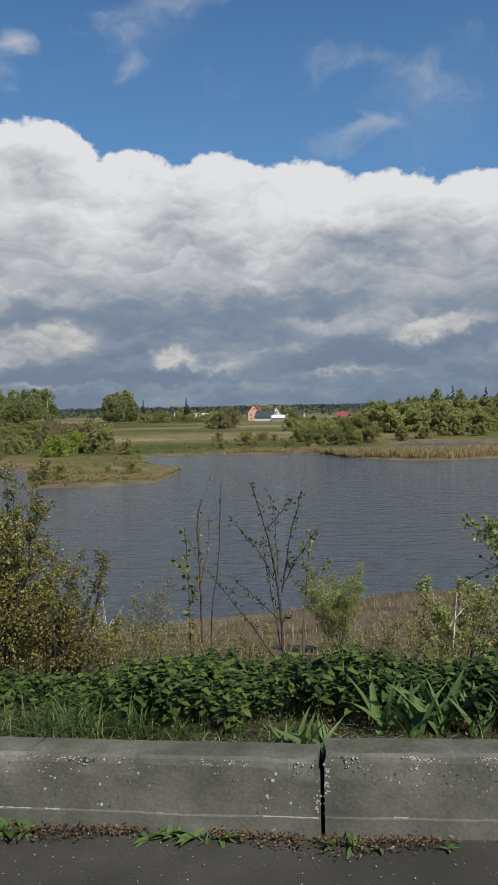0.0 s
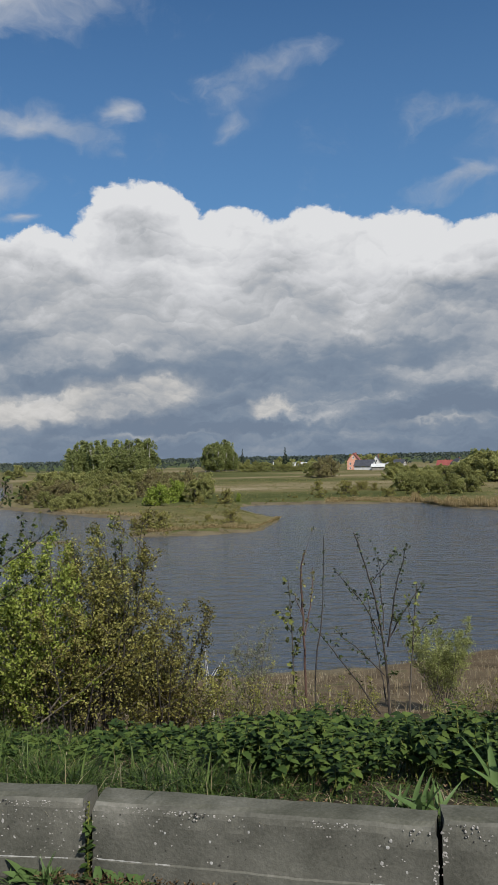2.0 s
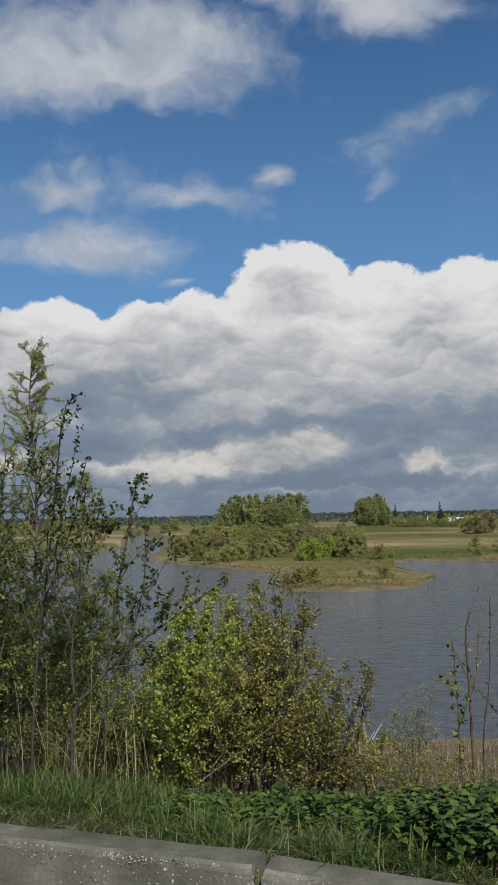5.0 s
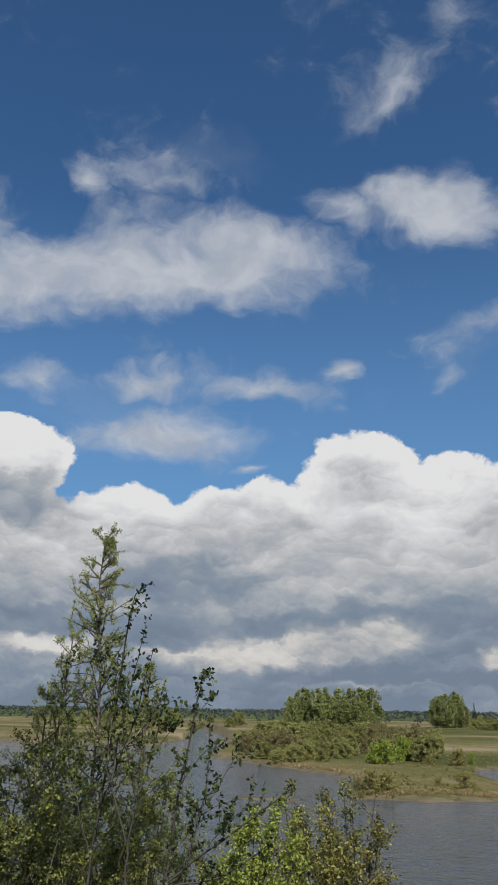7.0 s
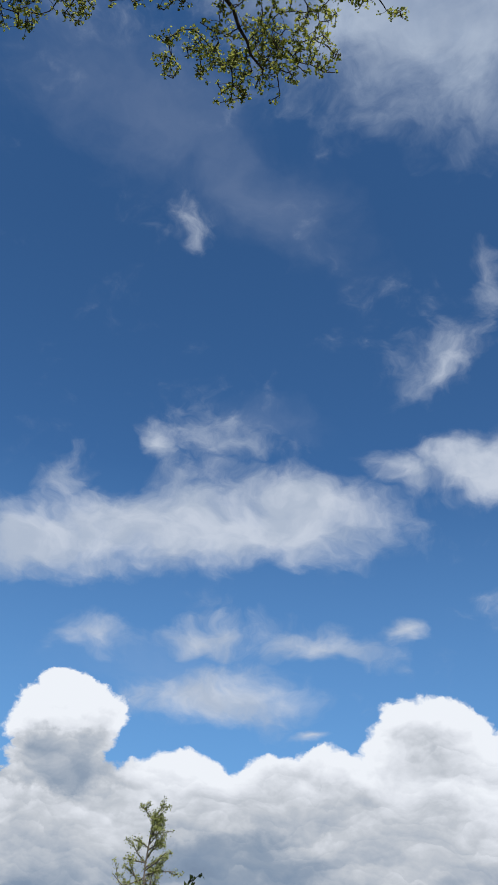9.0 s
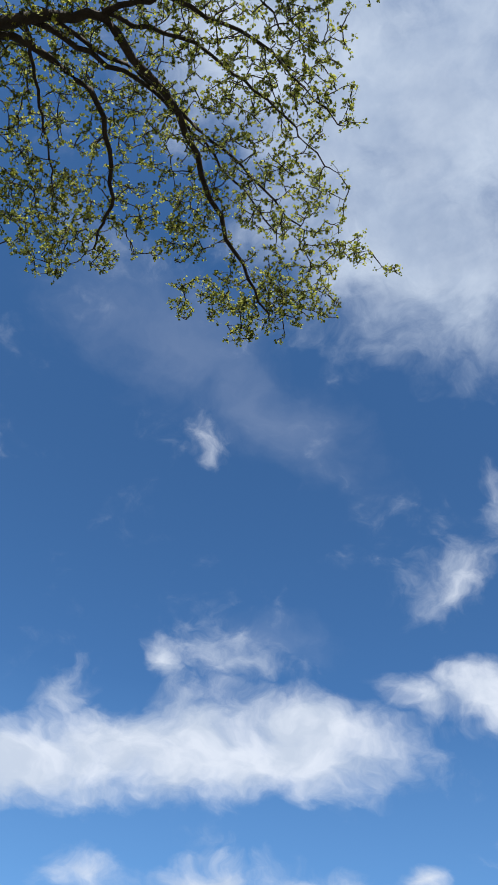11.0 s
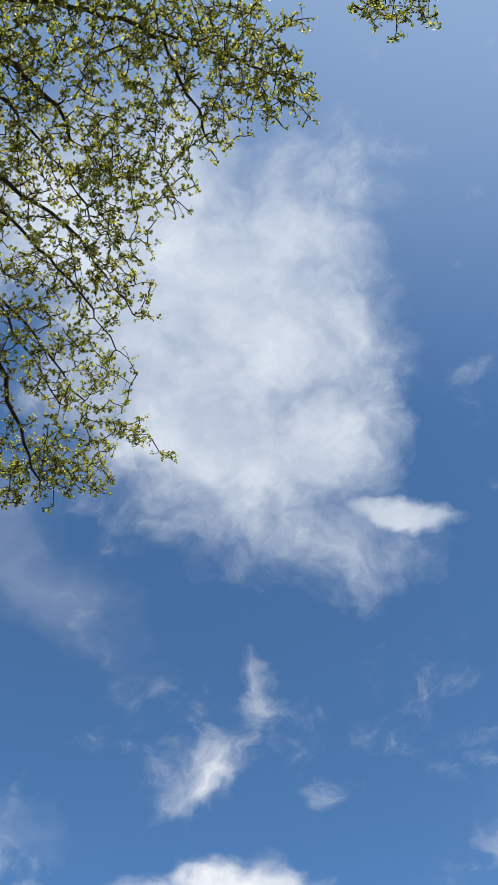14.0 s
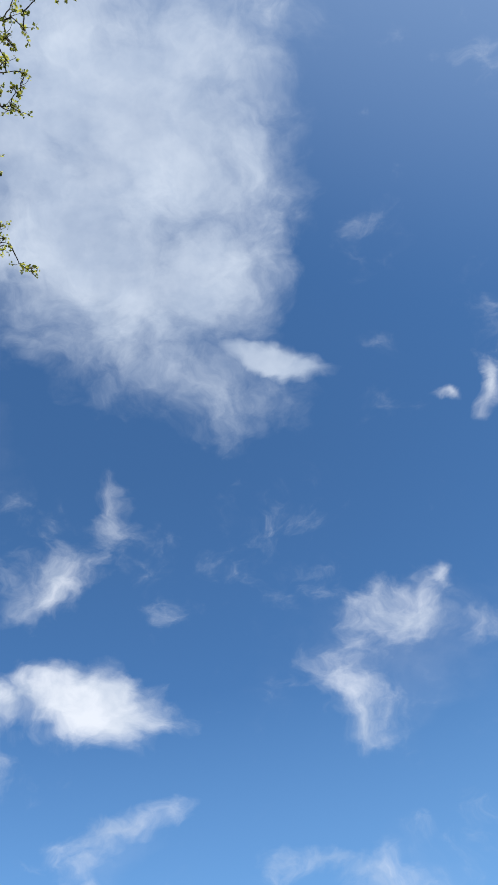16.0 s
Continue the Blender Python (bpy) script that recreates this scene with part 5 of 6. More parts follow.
near_shrub("young_shrub", -22.2, 6.6, -5.4, 0.60, 11, LIMEGREEN, BARK, 0.028, 13000, "fresh yellow-green shrub on the slope", "shrub", 104, side=9)
near_shrub("birch_sapling", -33.2, 12.0, 11.5, 0.3, 1, BIRCH_LEAF, BARK, 0.026, 26000, "slender young birch with fresh pale leaves", "tree", 107, side=130, thick=0.034, twig=0.20, narrow=0.75, rise=0.12, low=0.12)
near_shrub("birch_sapling", -35.0, 11.0, 5.0, 0.5, 2, BIRCH_LEAF, BARK, 0.027, 15000, "young birch with fresh pale leaves", "tree", 108, side=34, thick=0.03, twig=0.26, low=0.1)
near_shrub("birch_sapling", -29.6, 12.5, 3.0, 0.5, 2, BIRCH_LEAF, BARK, 0.027, 11000, "small birch with fresh pale leaves", "tree", 108, side=30, thick=0.03, twig=0.26, low=0.1)
near_shrub("willow_thicket", -34.5, 7.5, -3.5, 2.2, 18, OLIVE, BARK, 0.030, 22000, "dense olive-green willow thicket on the slope", "shrub", 109, side=10)
near_shrub("willow_thicket", -39.5, 7.0, -1.5, 2.2, 18, OLIVE, BARK, 0.030, 20000, "dense green willow thicket on the slope", "shrub", 110, side=10)
near_shrub("willow_thicket", -30.5, 8.5, -3.0, 1.8, 14, BIRCH_LEAF, BARK, 0.029, 15000, "yellow-green willow thicket beside the birch", "shrub", 111, side=9)
near_shrub("willow_thicket", -25.6, 8.2, -6.5, 1.6, 12, BRONZE, BARK, 0.027, 9500, "olive-bronze willow shrub on the slope", "shrub", 112, side=8)
near_shrub("pale_willow", -7.0, 14.0, -11.2, 1.0, 14, PALE_LEAF, BARK, 0.036, 1700, "thin greyish willow bush with pale buds", "shrub", 119, side=7, thick=0.008)
near_shrub("green_willow", 5.9, 17.0, -11.3, 1.6, 22, BIRCH_LEAF, BARK, 0.034, 15000, "feathery yellow-green willow bush on the slope", "shrub", 120, side=9, thick=0.010, narrow=0.4)
near_shrub("bronze_shrub", 14.6, 8.5, -12.0, 1.4, 10, BIRCH_LEAF, BARK, 0.036, 4600, "yellow-green shrub with pale stems on the slope", "shrub", 121, side=8)
near_shrub("bronze_shrub", 20.6, 6.2, -7.5, 1.2, 9, LIMEGREEN, BARK, 0.038, 3600, "leafy yellow-green shrub on the slope", "shrub", 122, side=8)
near_shrub("hawthorn", 23.4, 5.2, 9.0, 0.9, 7, OLIVE, DARK_BARK, 0.036, 3200, "tall thin shrub with small green leaves", "shrub", 123, side=12, thick=0.014, twig=0.2)
for _k, (_b, _d, _t) in enumerate(((8.0, 8.2, -15.2), (10.5, 9.0, -14.8), (12.2, 8.0, -14.6), (6.5, 7.6, -15.6), (-8.0, 7.8, -14.6), (-9.8, 7.2, -14.2), (-5.8, 7.4, -15.4), (0.0, 9.0, -15.3), (-1.5, 7.8, -15.6))):
    near_shrub("low_shrub", _b, _d, _t, 0.9, 8, (OLIVE, BRONZE, OLIVE)[_k % 3], BARK, 0.022, 1100, "low leafy shrub at the slope edge", "shrub", 130 + _k, side=6, thick=0.007)


def sapling(name, bearing, distance, bark, leaves, stems, leaf_size, gap, tuft, label, category, seed, unit=1000.0, girth=1.0, twigs=0):
    """A sparse young tree: each stem runs through a few places (sideways, up, in thousandths of the distance) and carries leaf tufts at even steps."""
    rng = np.random.RandomState(seed)
    x, y = at(bearing, distance)
    root = thing(name, x, y, ground_z(x, y) - 0.02, label, category)
    b, k = radians(bearing), distance / unit
    across, deep = np.array([math.cos(b), -math.sin(b), 0]), np.array([math.sin(b), math.cos(b), 0])
    spots, normals = [], []
    for line, thick, bare in stems:
        pts = np.array(line, float) * k
        slant = rng.uniform(-0.45, 0.45) if len(stems) > 1 and line[0][1] > 0 else 0.0
        t = np.linspace(0, len(pts) - 1, len(pts) * 4)
        path = np.stack([np.interp(t, np.arange(len(pts)), pts[:, q]) for q in range(2)], 1)
        path[1:-1] = (path[:-2] + 2 * path[1:-1] + path[2:]) / 4
        run = np.concatenate([[0], np.cumsum(np.linalg.norm(np.diff(path, axis=0), axis=1))])
        pos = path[:, :1] * across + path[:, 1:] * np.array([0, 0, 1.0]) + (run * slant)[:, None] * deep
        pos[1:-1] += rng.normal(size=(len(pos) - 2, 3)) * 0.004
        part("branch" if line[0][1] > 0 else "stem", join([tube(pos, np.linspace(thick * girth, thick * girth * 0.4, len(pos)), 6)]), bark, root)
        at_run = run[-1] * bare
        while at_run <= run[-1] + 1e-6:
            c = np.array([np.interp(at_run, run, pos[:, q]) for q in range(3)])
            n = int(rng.randint(*tuft)) + (2 if at_run > run[-1] - gap else 0)
            side = rng.normal(size=3) * 0.5
            for _ in range(n):
                spots.append(c + (side + rng.normal(size=3) * 0.6) * leaf_size * 0.6)
                normals.append(rng.normal(size=3))
            at_run += gap * rng.uniform(0.6, 1.4)
        for _ in range(twigs):
            i = rng.randint(int(len(pos) * max(bare, 0.15)), len(pos))
            shoot = limb(pos[i], rng.normal(size=3) * (1, 1, 0.5) + (0, 0, 0.7), rng.uniform(0.08, 0.26), rng, 0.25, 0.3, 4)
            part("twig", join([tube(shoot, np.linspace(thick * girth * 0.4, 0.0014, 5), 4)]), bark, root)
            for c in shoot[1:]:
                for _ in range(int(rng.randint(*tuft))):
                    spots.append(c + rng.normal(size=3) * leaf_size * 0.4)
                    normals.append(rng.normal(size=3))
    part("foliage", join([quads(np.array(spots), np.array(normals), leaf_size, leaf_size * 0.62, rng)]), leaves, root)
    return root


sapling("branching_sapling", 2.0, 8.5, DARK_BARK, SILHOUETTE_LEAF,
        [([(0, 0), (1, 48), (-3, 108), (-16, 187), (-36, 247)], 0.016, 0.35), ([(1, 110), (11, 178), (27, 234)], 0.010, 0.3), ([(-10, 30), (-45, 85), (-88, 146)], 0.011, 0.3),
         ([(-4, 76), (-28, 106), (-62, 140)], 0.008, 0.3), ([(-8, 125), (-28, 165), (-60, 204)], 0.008, 0.2), ([(3, 120), (20, 150), (46, 188)], 0.008, 0.3),
         ([(-16, 187), (-2, 205), (13, 225)], 0.006, 0.2), ([(-3, 130), (-5, 175), (-7, 218)], 0.007, 0.3), ([(-2, 40), (-14, 110), (-24, 170)], 0.008, 0.4)],
        0.042, 0.055, (2, 4), "dark branching sapling with sparse opening leaves", "sapling", 117, twigs=1)
sapling("pale_sapling", 3.3, 8.8, BARK, OLIVE,
        [([(0, 0), (3, 55), (10, 130), (15, 184)], 0.011, 0.45), ([(8, 115), (22, 136), (38, 147)], 0.005, 0.3), ([(6, 90), (-6, 118), (-14, 140)], 0.005, 0.4),
         ([(10, 130), (3, 158), (2, 172)], 0.005, 0.2)], 0.050, 0.055, (2, 5), "pale thin sapling with small green leaves", "sapling", 118)
sapling("red_sapling", -3.6, 8.5, RED_BARK, BRONZE,
        [([(0, 0), (-1, 48), (-1, 140), (-4, 209), (3, 228)], 0.016, 0.62), ([(0, 127), (10, 171), (12, 206)], 0.009, 0.55), ([(3, 228), (8, 240), (13, 255)], 0.0022, 1.0),
         ([(-1, 150), (-10, 170), (-12, 182)], 0.006, 0.5)], 0.040, 0.050, (2, 5), "reddish-brown sapling with opening buds", "sapling", 113)
sapling("thin_sapling", -3.1, 8.6, DARK_BARK, SILHOUETTE_LEAF, [([(0, 0), (4, 100), (13, 150), (17, 246)], 0.010, 0.6)], 0.036, 0.16, (2, 4), "thin straight dark sapling with paired buds", "sapling", 114)
sapling("leafy_sapling", -4.4, 8.3, DARK_BARK, OLIVE,
        [([(0, 0), (-1, 60), (-2, 150), (-5, 196)], 0.009, 0.30), ([(-2, 130), (-12, 152), (-17, 161)], 0.005, 0.5), ([(-1, 100), (9, 124), (10, 138)], 0.005, 0.4)],
        0.058, 0.060, (3, 6), "thin sapling with fresh green leaves", "sapling", 115)
sapling("plum_tree", -30.7, 5.6, DARK_BARK, SILHOUETTE_LEAF,
        [([(0, 0), (4, 109), (30, 130), (47, 155), (56, 248), (75, 345), (79, 370)], 0.019, 0.42), ([(45, 150), (125, 212), (163, 241)], 0.011, 0.2), ([(51, 147), (105, 153), (172, 192)], 0.010, 0.25),
         ([(64, 161), (88, 227), (93, 318)], 0.011, 0.3), ([(4, 120), (0, 190), (24, 278), (39, 347)], 0.013, 0.35), ([(56, 248), (80, 280), (107, 300)], 0.006, 0.2),
         ([(88, 227), (112, 262), (130, 290)], 0.006, 0.2), ([(70, 320), (84, 335), (93, 352)], 0.005, 0.3), ([(24, 278), (44, 305), (62, 322)], 0.005, 0.2),
         ([(0, 190), (-28, 270), (-20, 390)], 0.012, 0.3), ([(-20, 250), (-8, 330), (6, 400)], 0.010, 0.3), ([(60, 200), (96, 225), (128, 232)], 0.006, 0.2),
         ([(10, 230), (-10, 300), (-14, 350)], 0.007, 0.2), ([(90, 185), (112, 214), (140, 226)], 0.006, 0.2)],
        0.036, 0.055, (3, 7), "young plum tree with dark crooked branches and leaf tufts", "tree", 105, girth=0.62, twigs=4)
sapling("plum_tree", -33.2, 5.9, DARK_BARK, SILHOUETTE_LEAF,
        [([(0, 0), (6, 140), (20, 260), (32, 400), (40, 445)], 0.016, 0.35), ([(14, 210), (44, 300), (60, 380)], 0.009, 0.3), ([(8, 160), (-24, 260), (-34, 350)], 0.009, 0.3),
         ([(25, 320), (2, 370), (-4, 420)], 0.006, 0.3), ([(20, 260), (50, 285), (78, 330)], 0.006, 0.3)],
        0.036, 0.055, (3, 7), "slender plum sapling with dark leaf tufts", "tree", 106, girth=0.62, twigs=4)
for _k, (_b, _d, _t) in enumerate(((-14.5, 7.6, -13.5), (-16.2, 7.9, -12.0), (-18.6, 8.2, -11.0), (-20.8, 7.8, -11.5), (-23.0, 7.2, -12.5), (-24.8, 7.0, -12.0), (-26.5, 7.4, -11.5), (-28.5, 7.0, -11.0), (-12.0, 7.6, -14.0), (-31.0, 6.6, -11.0))):
    near_shrub("undergrowth_shrub", _b, _d, _t, 1.0, 10, (BRONZE, BRONZE, BRONZE, LIMEGREEN, LIMEGREEN, LIMEGREEN, OLIVE, OLIVE, BRONZE, OLIVE)[_k], BARK, 0.026, 4200, "dense low shrub in the thicket on the slope", "shrub", 160 + _k, side=8, thick=0.007, low=0.05)


def leaning_pole():
    """A bleached dead branch leaning in the thicket."""
    rng = np.random.RandomState(150)
    x, y = at(-24.2, 6.4)
    root = thing("dead_branch", x, y, ground_z(x, y), "bleached dead branch leaning in the thicket", "dead branch")
    part("stem", join([tube(limb((0, 0, 0.05), (0.80, 0.25, 0.55), 1.0, rng, 0.05), np.linspace(0.008, 0.004, 7), 6)]), BARK, root)
    part("twig", join([tube(limb((0.3, 0.1, 0.30), (0.6, 0.4, 0.75), 0.5, rng, 0.15), np.linspace(0.006, 0.003, 7), 5)]), BARK, root)


leaning_pole()


def dead_poles():
    for k, (b, d, t) in enumerate(((-9.9, 13, -12.7), (-10.4, 13, -13.6), (13.6, 8, -12.8))):
        x, y = at(b, d)
        z = ground_z(x, y)
        h = 1.65 + d * math.tan(radians(t)) - z
        rng = np.random.RandomState(140 + k)
        root = thing("dead_sapling", x, y, z, "bleached leafless dead sapling on the slope", "dead sapling", "dead saplings")
        part("stem", join([tube(limb((0, 0, 0), (0.1 * k - 0.1, 0, 1), h, rng, 0.06), np.linspace(0.010, 0.004, 7), 6)]), PALE_BARK, root)
        part("twig", join([tube(limb((0, 0, h * 0.6), (0.6, 0.2, 0.8), h * 0.3, rng, 0.2), np.linspace(0.007, 0.003, 7), 4)]), PALE_BARK, root)


dead_poles()


# ---- roadside maple overhead ----
def maple():
    rng = np.random.RandomState(31)
    bx, by = -5.4, -1.3
    root = thing("maple_tree", bx, by, -0.05, "large roadside maple opening yellow-green leaves and flowers", "tree")
    base = np.array([bx, by, 0])
    nodes, wood = [], []

    def bough(points, r0, r1, wander=0.05):
        """A limb through a few places, smoothed and made crooked."""
        pts = np.array(points, float)
        t = np.linspace(0, len(pts) - 1, len(pts) * 5)
        path = np.stack([np.interp(t, np.arange(len(pts)), pts[:, k]) for k in range(3)], 1)
        for _ in range(2):
            path[1:-1] = (path[:-2] + 2 * path[1:-1] + path[2:]) / 4
        path[1:-1] += rng.normal(size=(len(path) - 2, 3)) * wander * 0.5
        wood.append(tube(path - base, np.linspace(r0 * 0.58, r1 * 0.8, len(path)), 8))
        nodes.extend(path[2:].tolist())

    fork = (-5.1, -0.9, 5.6)
    trunk = tube(np.array([(bx, by, -0.3), (bx, by, 0.4), (bx + 0.05, by, 2.0), (bx + 0.15, by + 0.2, 4.0), fork]) - base, [0.36, 0.27, 0.23, 0.21, 0.17], 12)
    bough([fork, (-3.9, -0.1, 8.4), (-2.93, 0.36, 9.2), (-2.33, 0.59, 9.3), (-2.13, 1.7, 9.3), (-2.2, 2.83, 9.1), (-2.07, 3.5, 8.8)], 0.13, 0.012, 0.03)
    bough([(-3.6, 0.1, 8.8), (-2.98, 0.5, 9.2), (-2.7, 1.2, 9.3), (-3.0, 2.0, 9.1), (-3.4, 2.3, 9.0)], 0.075, 0.012, 0.03)
    bough([(-2.33, 0.59, 9.3), (-1.83, 0.68, 9.4), (-1.2, 1.4, 9.4), (-0.86, 2.2, 9.2)], 0.05, 0.008, 0.03)
    bough([fork, (-3.6, -0.8, 8.6), (-1.94, -0.62, 9.6), (-1.24, 0.14, 9.7), (-0.9, 0.92, 9.6)], 0.12, 0.012, 0.04)
    bough([(-1.94, -0.62, 9.6), (-0.9, -0.4, 9.8), (-0.11, -0.02, 9.8), (0.05, 0.5, 9.6), (0.13, 0.9, 9.5)], 0.055, 0.010, 0.03)
    bough([(-0.11, -0.02, 9.8), (0.72, 0.45, 9.6), (1.1, 0.6, 9.4)], 0.025, 0.007, 0.02)
    bough([(-2.9, 0.38, 9.2), (-2.4, 1.1, 9.35), (-1.9, 2.0, 9.3), (-1.5, 2.9, 9.1)], 0.05, 0.009, 0.03)
    # these two boughs carry the unseen rear crown
    bough([fork, (-4.2, -2.4, 8.0), (-2.8, -3.6, 9.2), (-1.8, -4.6, 9.4)], 0.12, 0.015, 0.05)
    bough([fork, (-5.6, -1.8, 8.6), (-4.8, -3.6, 10.2), (-4.0, -4.8, 10.4)], 0.11, 0.015, 0.05)
    bough([(-2.9, -0.75, 9.0), (-1.6, -1.6, 9.9), (0.2, -1.4, 10.0), (1.6, -0.6, 9.6)], 0.06, 0.01, 0.04)
    bough([(-2.75, 0.4, 9.2), (-2.3, 1.2, 9.45), (-2.05, 2.0, 9.4), (-1.75, 2.9, 9.15)], 0.04, 0.008, 0.03)
    bough([(-2.33, 0.59, 9.3), (-1.75, 1.2, 9.55), (-1.35, 1.9, 9.45), (-1.1, 2.5, 9.2)], 0.038, 0.008, 0.03)
    bough([(-1.94, -0.62, 9.6), (-1.55, 0.25, 9.85), (-1.2, 0.95, 9.75), (-1.0, 1.5, 9.5)], 0.04, 0.008, 0.03)
    bough([(-2.9, 0.3, 9.15), (-3.2, 1.0, 9.2), (-3.5, 1.7, 9.1)], 0.035, 0.008, 0.03)
    bough([(0.2, -1.4, 10.0), (1.2, -0.5, 9.7), (1.85, 0.12, 9.45)], 0.03, 0.006, 0.03)
    lobes = [(-2.10, -0.11, 9.7, 0.95), (-1.07, 0.15, 9.7, 0.92), (-0.14, 0.33, 9.6, 0.74), (0.52, 0.40, 9.4, 0.50), (-2.60, 1.00, 9.6, 0.84),
             (-1.46, 1.05, 9.6, 0.82), (-0.60, 1.08, 9.4, 0.48), (-0.98, 1.88, 9.3, 0.42), (-2.07, 2.08, 9.35, 0.70), (-1.50, 2.72, 9.15, 0.45)]
    lobes += [(-2.12, 3.35, 9.0, 0.44), (-3.39, 1.87, 9.15, 0.46), (-1.48, 3.20, 9.0, 0.24), (-3.73, 0.0, 9.5, 1.15), (-2.93, -0.92, 9.8, 1.15),
              (-0.76, -0.94, 9.9, 1.0), (0.40, -0.30, 9.7, 0.75), (-2.83, 2.35, 9.15, 0.34), (1.78, 0.10, 9.4, 0.26)]
    lobes += [(-2.45, 3.55, 9.05, 0.26), (-1.95, 3.60, 9.05, 0.28), (-1.62, 3.66, 9.05, 0.22), (-3.72, 2.15, 9.1, 0.22), (-3.40, 2.45, 9.1, 0.16), (-3.95, 2.30, 9.1, 0.16),
              (-1.15, 3.35, 9.05, 0.18), (-0.85, 3.62, 9.05, 0.06), (0.85, 0.62, 9.3, 0.32), (2.05, 0.18, 9.3, 0.14), (-2.55, 2.55, 9.1, 0.25), (-3.75, 1.5, 9.1, 0.40), (-3.95, 1.95, 9.1, 0.28), (-2.80, 3.20, 9.1, 0.24)]
    # unseen back of the crown, added behind the viewpoint to cast shade
    wide = [(-1.6, -3.2, 9.8, 1.7), (-3.6, -3.4, 10.0, 1.8), (-5.4, -2.6, 9.8, 1.8), (-2.6, -5.0, 9.6, 1.5), (0.4, -1.9, 9.9, 1.2), (-6.2, -0.4, 9.4, 1.6), (-4.8, 0.9, 9.0, 1.0)]
    tips = []
    for group, per in ((lobes, 900), (wide, 60)):
        for x, y, z, r in group:
            n = int(per * r * r * 0.47) + (34 if r > 0.35 else 15) if group is lobes else int(per * r)
            d = rng.normal(size=(n, 3))
            d = d / np.linalg.norm(d, axis=1, keepdims=True) * rng.uniform(0.05, 1, (n, 1)) ** 0.45
            tips.append(np.array([x, y, z]) + d * r * (1.2, 1.2, 0.75))
    tips = np.concatenate(tips)
    known = np.array(nodes)
    order = np.argsort([np.min(np.sum((known - q) ** 2, 1)) for q in tips])
    leaves, stalks = [], []
    for i in order:
        q = tips[i]
        near = known[np.argmin(np.sum((known - q) ** 2, 1))]
        d = q - near
        L = np.linalg.norm(d)
        if L < 0.05:
            continue
        path = limb(near, d + np.array([0, 0, -0.15 * L]), L, rng, 0.35, 0.1, 5)
        path = path + (q - path[-1]) * np.linspace(0, 1, 6)[:, None]
        r = 0.005 + 0.008 * min(L, 1.2)
        stalks.append(tube(path - base, np.linspace(r, 0.0036, 6), 4))
        known = np.concatenate([known, path[2:]])
        for k in (3, 4, 5, 5):
            if rng.uniform() < 0.78:
                c = path[k] + rng.normal(size=3) * (0.045 if k < 5 else 0.012)
                stalks.append(tube(np.array([path[k], (path[k] + c) / 2 + rng.normal(size=3) * 0.006, c]) - base, [0.0030, 0.0026, 0.0022], 3))
                leaves.append(c + rng.normal(size=(rng.randint(4, 8), 3)) * 0.013)
    p = np.concatenate(leaves)
    part("trunk", join([trunk]), BARK, root)
    for b in wood:
        part("bough", b, DARK_BARK, root)
    part("twigwork", join(stalks), DARK_BARK, root)
    part("foliage", join([quads(p - base, rng.normal(size=p.shape) + np.array([0, 0, 0.4]), 0.032, 0.026, rng)]), MAPLE, root)
    return root


maple()


# ---- road edge ----
def road_litter():
    rng = np.random.RandomState(41)
    n = 5200
    x = rng.uniform(-3, 2.4, n)
    y = wall_front(x) - 0.012 - np.abs(rng.normal(size=n)) * 0.035 * (1 + 0.7 * np.sin(x * 5.1))
    clump = np.sin(x * 5.1) + np.sin(x * 11 + 2)
    keep = clump > rng.uniform(-1.6, 0.6, n)
    p = np.stack([x[keep], y[keep], 0.012 + np.abs(rng.normal(size=keep.sum())) * 0.012], 1)
    q = scatter(rng, 2600, -3.2, 1.0, 3.35, 4.3)
    thick = np.sin(q[:, 0] * 2.1 + 0.7) * np.sin(q[:, 1] * 2.9 + 1.2) < 0.1
    q = q[thick & (q[:, 1] > wall_front(q[:, 0]) + 0.18)]
    p = np.concatenate([p, np.stack([q[:, 0], q[:, 1], terrain(q[:, 0], q[:, 1])[0] + 0.015 + np.abs(rng.normal(size=len(q))) * 0.02], 1)])
    tagged(part("leaf_litter", join([quads(p, rng.normal(size=p.shape) * 0.6 + (0, 0, 1), 0.017, 0.009, rng)]), DEAD), "brown dead leaves along the parapet and bank", "leaf litter", kind="stuff")
    n = 2600
    q = np.stack([rng.uniform(-3, 3, n), 3.2 - rng.uniform(0, 1, n) ** 1.6 * 1.6, np.full(n, 0.004)], 1)
    pieces = []
    for c in q:
        s = abs(rng.normal()) * 0.0020 + 0.0012
        v = np.array([(1, 0, 0), (-0.5, 0.9, 0), (-0.5, -0.9, 0), (0, 0, 0.9)]) * s * rng.uniform(0.6, 1.4, 3) + c
        pieces.append((v, [[0, 1, 3], [1, 2, 3], [2, 0, 3]]))
    tagged(part("road_grit", join(pieces), GRIT), "pale grit and pebbles strewn over the asphalt", "grit", kind="stuff")


def weed(x, size, seed, count):
    rng = np.random.RandomState(seed)
    y = float(wall_front(x)) - rng.uniform(0.03, 0.07)
    root = thing("roadside_weed", x, y, 0.0, "small green weed growing at the parapet foot", "weed", "roadside weeds")
    for i in range(count):
        long = size * rng.uniform(0.6, 1.2)
        sh = leaf_shape(long, long * rng.uniform(0.25, 0.4), 5, 0.25, rng.uniform(0.1, 0.6))
        v, f = place(sh, (0, 0, 0.005), rng.uniform(0, 6.28), -rng.uniform(0.1, 0.9), rng.uniform(-0.4, 0.4))
        smooth(part("leaf", (v, f), DOCK, root))
    return root


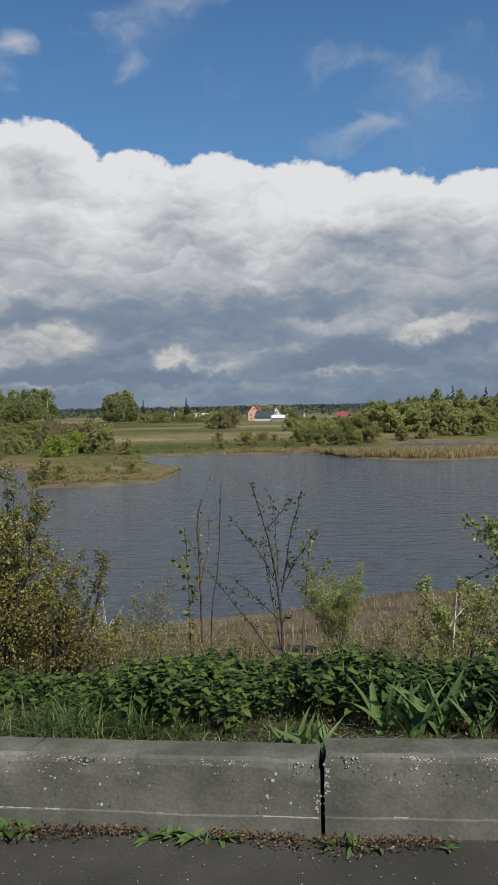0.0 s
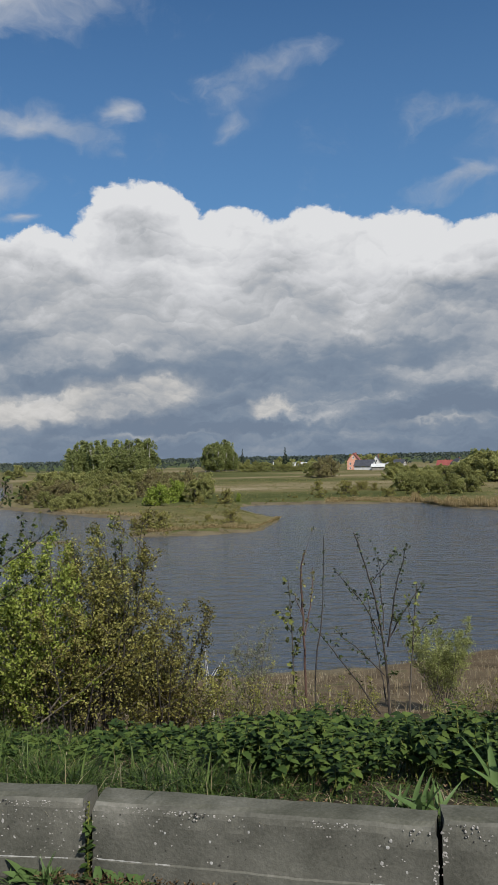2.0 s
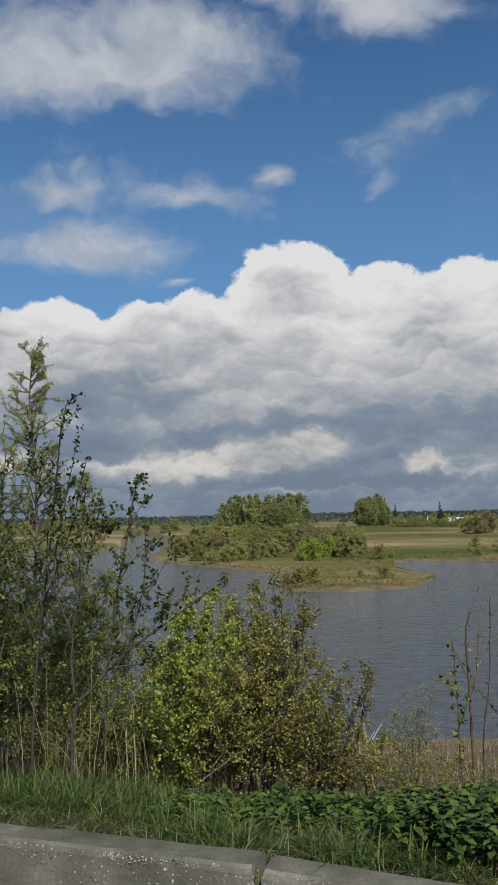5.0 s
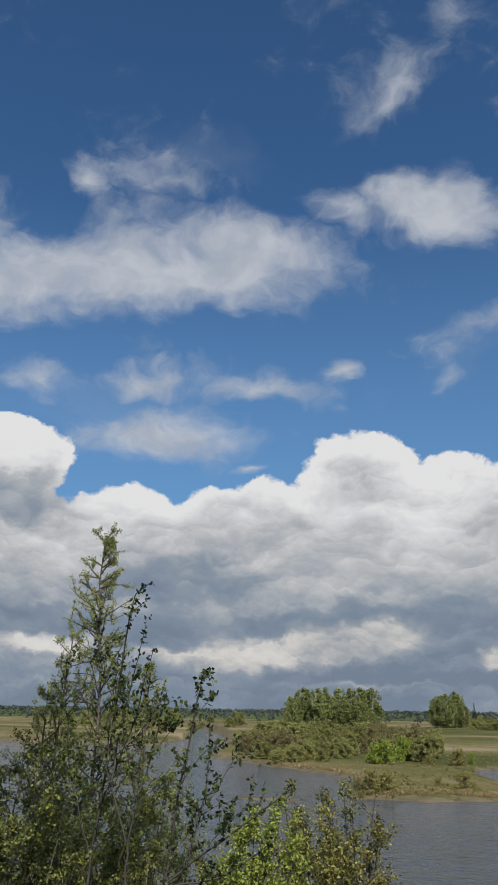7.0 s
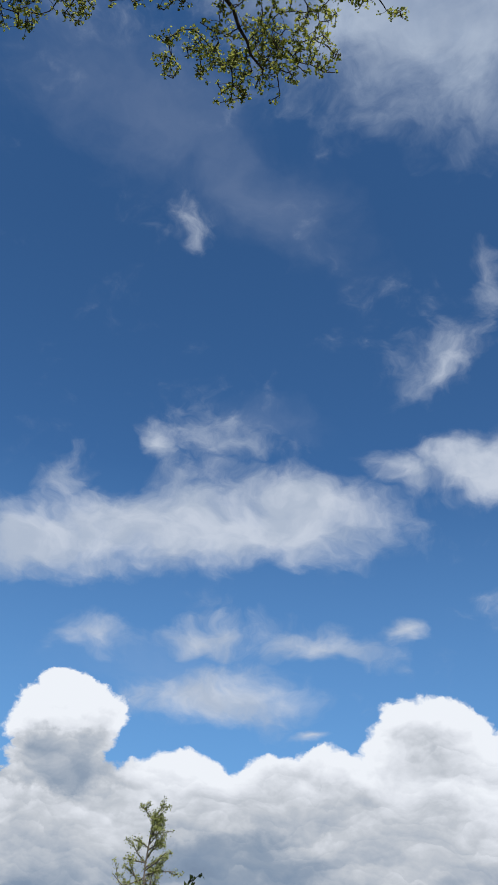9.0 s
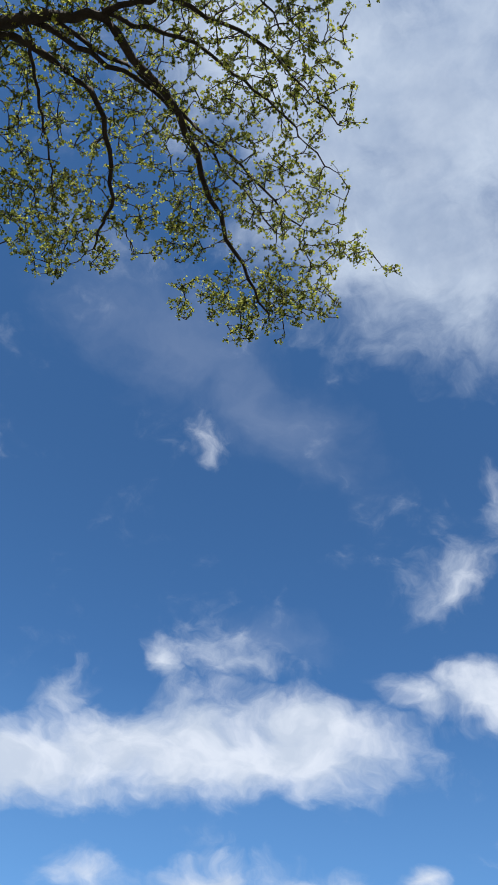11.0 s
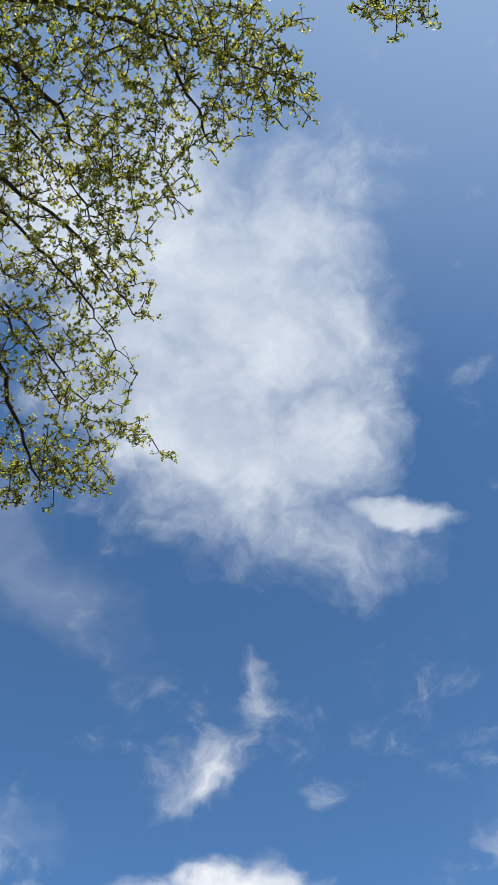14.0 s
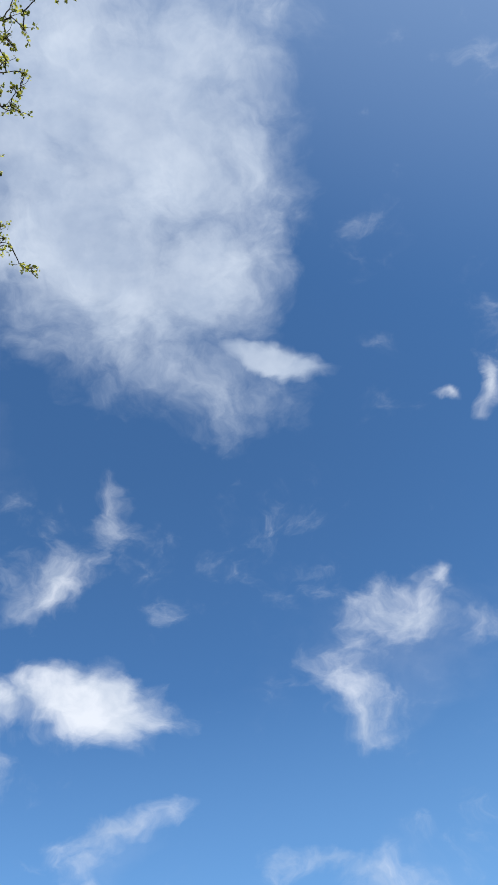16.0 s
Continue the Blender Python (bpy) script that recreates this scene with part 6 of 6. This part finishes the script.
road_litter()
for _k, (_x, _s, _n) in enumerate(((-0.98, 0.12, 7), (-0.90, 0.10, 6), (-1.06, 0.09, 8), (-0.42, 0.08, 7), (-0.34, 0.07, 6), (-0.24, 0.085, 8), (-0.14, 0.07, 7), (-0.30, 0.06, 7), (0.28, 0.06, 8), (0.36, 0.07, 6),
                                   (0.45, 0.05, 6), (-1.36, 0.12, 7), (-1.30, 0.11, 8), (-1.24, 0.10, 7), (0.7, 0.045, 6), (-1.55, 0.09, 6), (-1.75, 0.1, 6))):
    weed(_x, _s, 300 + _k, _n)


def joint_weed(x, high, seed):
    """A small plant climbing out of the gap between two blocks."""
    rng = np.random.RandomState(seed)
    y = float(wall_front(x)) - 0.012
    root = thing("joint_weed", x, y, 0.0, "green weed and moss growing in the joint between blocks", "weed")
    path = limb((0, 0, 0), (0.02, 0, 1), high, rng, 0.08)
    part("stem", join([tube(path, np.linspace(0.004, 0.002, len(path)), 5)]), OLIVE, root)
    for k in range(26):
        z = high * rng.uniform(0.05, 0.72)
        long = rng.uniform(0.022, 0.042)
        v, f = place(leaf_shape(long, long * 0.8, 5, 0.2, 0.3), (rng.normal() * 0.006, 0, z), rng.uniform(0, 6.28), rng.uniform(-0.6, 0.4), rng.uniform(-0.5, 0.5))
        part("leaf", (v, f), NETTLE, root)
    q = np.stack([rng.normal(size=160) * 0.006, rng.uniform(0.0, 0.02, 160), rng.uniform(0.0, high, 160)], 1)
    part("moss", join([quads(q, rng.normal(size=q.shape), 0.010, 0.008, rng)]), OLIVE, root)


joint_weed(-1.116, 0.31, 401)


def grass_tuft(x, off, size, seed, count):
    """A tuft of arching grass at the foot of the parapet."""
    rng = np.random.RandomState(seed)
    root = thing("grass_tuft", x, float(wall_front(x)) - off, 0.0, "arching tuft of green grass at the parapet foot", "grass tuft", "grass tufts")
    for _ in range(count):
        v, f = blades(np.zeros((1, 2)) + rng.normal(size=(1, 2)) * 0.012, np.zeros(1), np.array([size * rng.uniform(0.6, 1.2)]), np.array([0.0055]), np.array([rng.uniform(0.3, 1.3)]), rng, 5)
        part("blade", (v, f), DOCK, root)


for _k, (_x, _o, _s, _n) in enumerate(((-1.27, 0.05, 0.13, 40), (-1.42, 0.06, 0.10, 12), (-0.20, 0.05, 0.06, 10), (0.32, 0.04, 0.05, 9))):
    grass_tuft(_x, _o, _s, 420 + _k, _n)
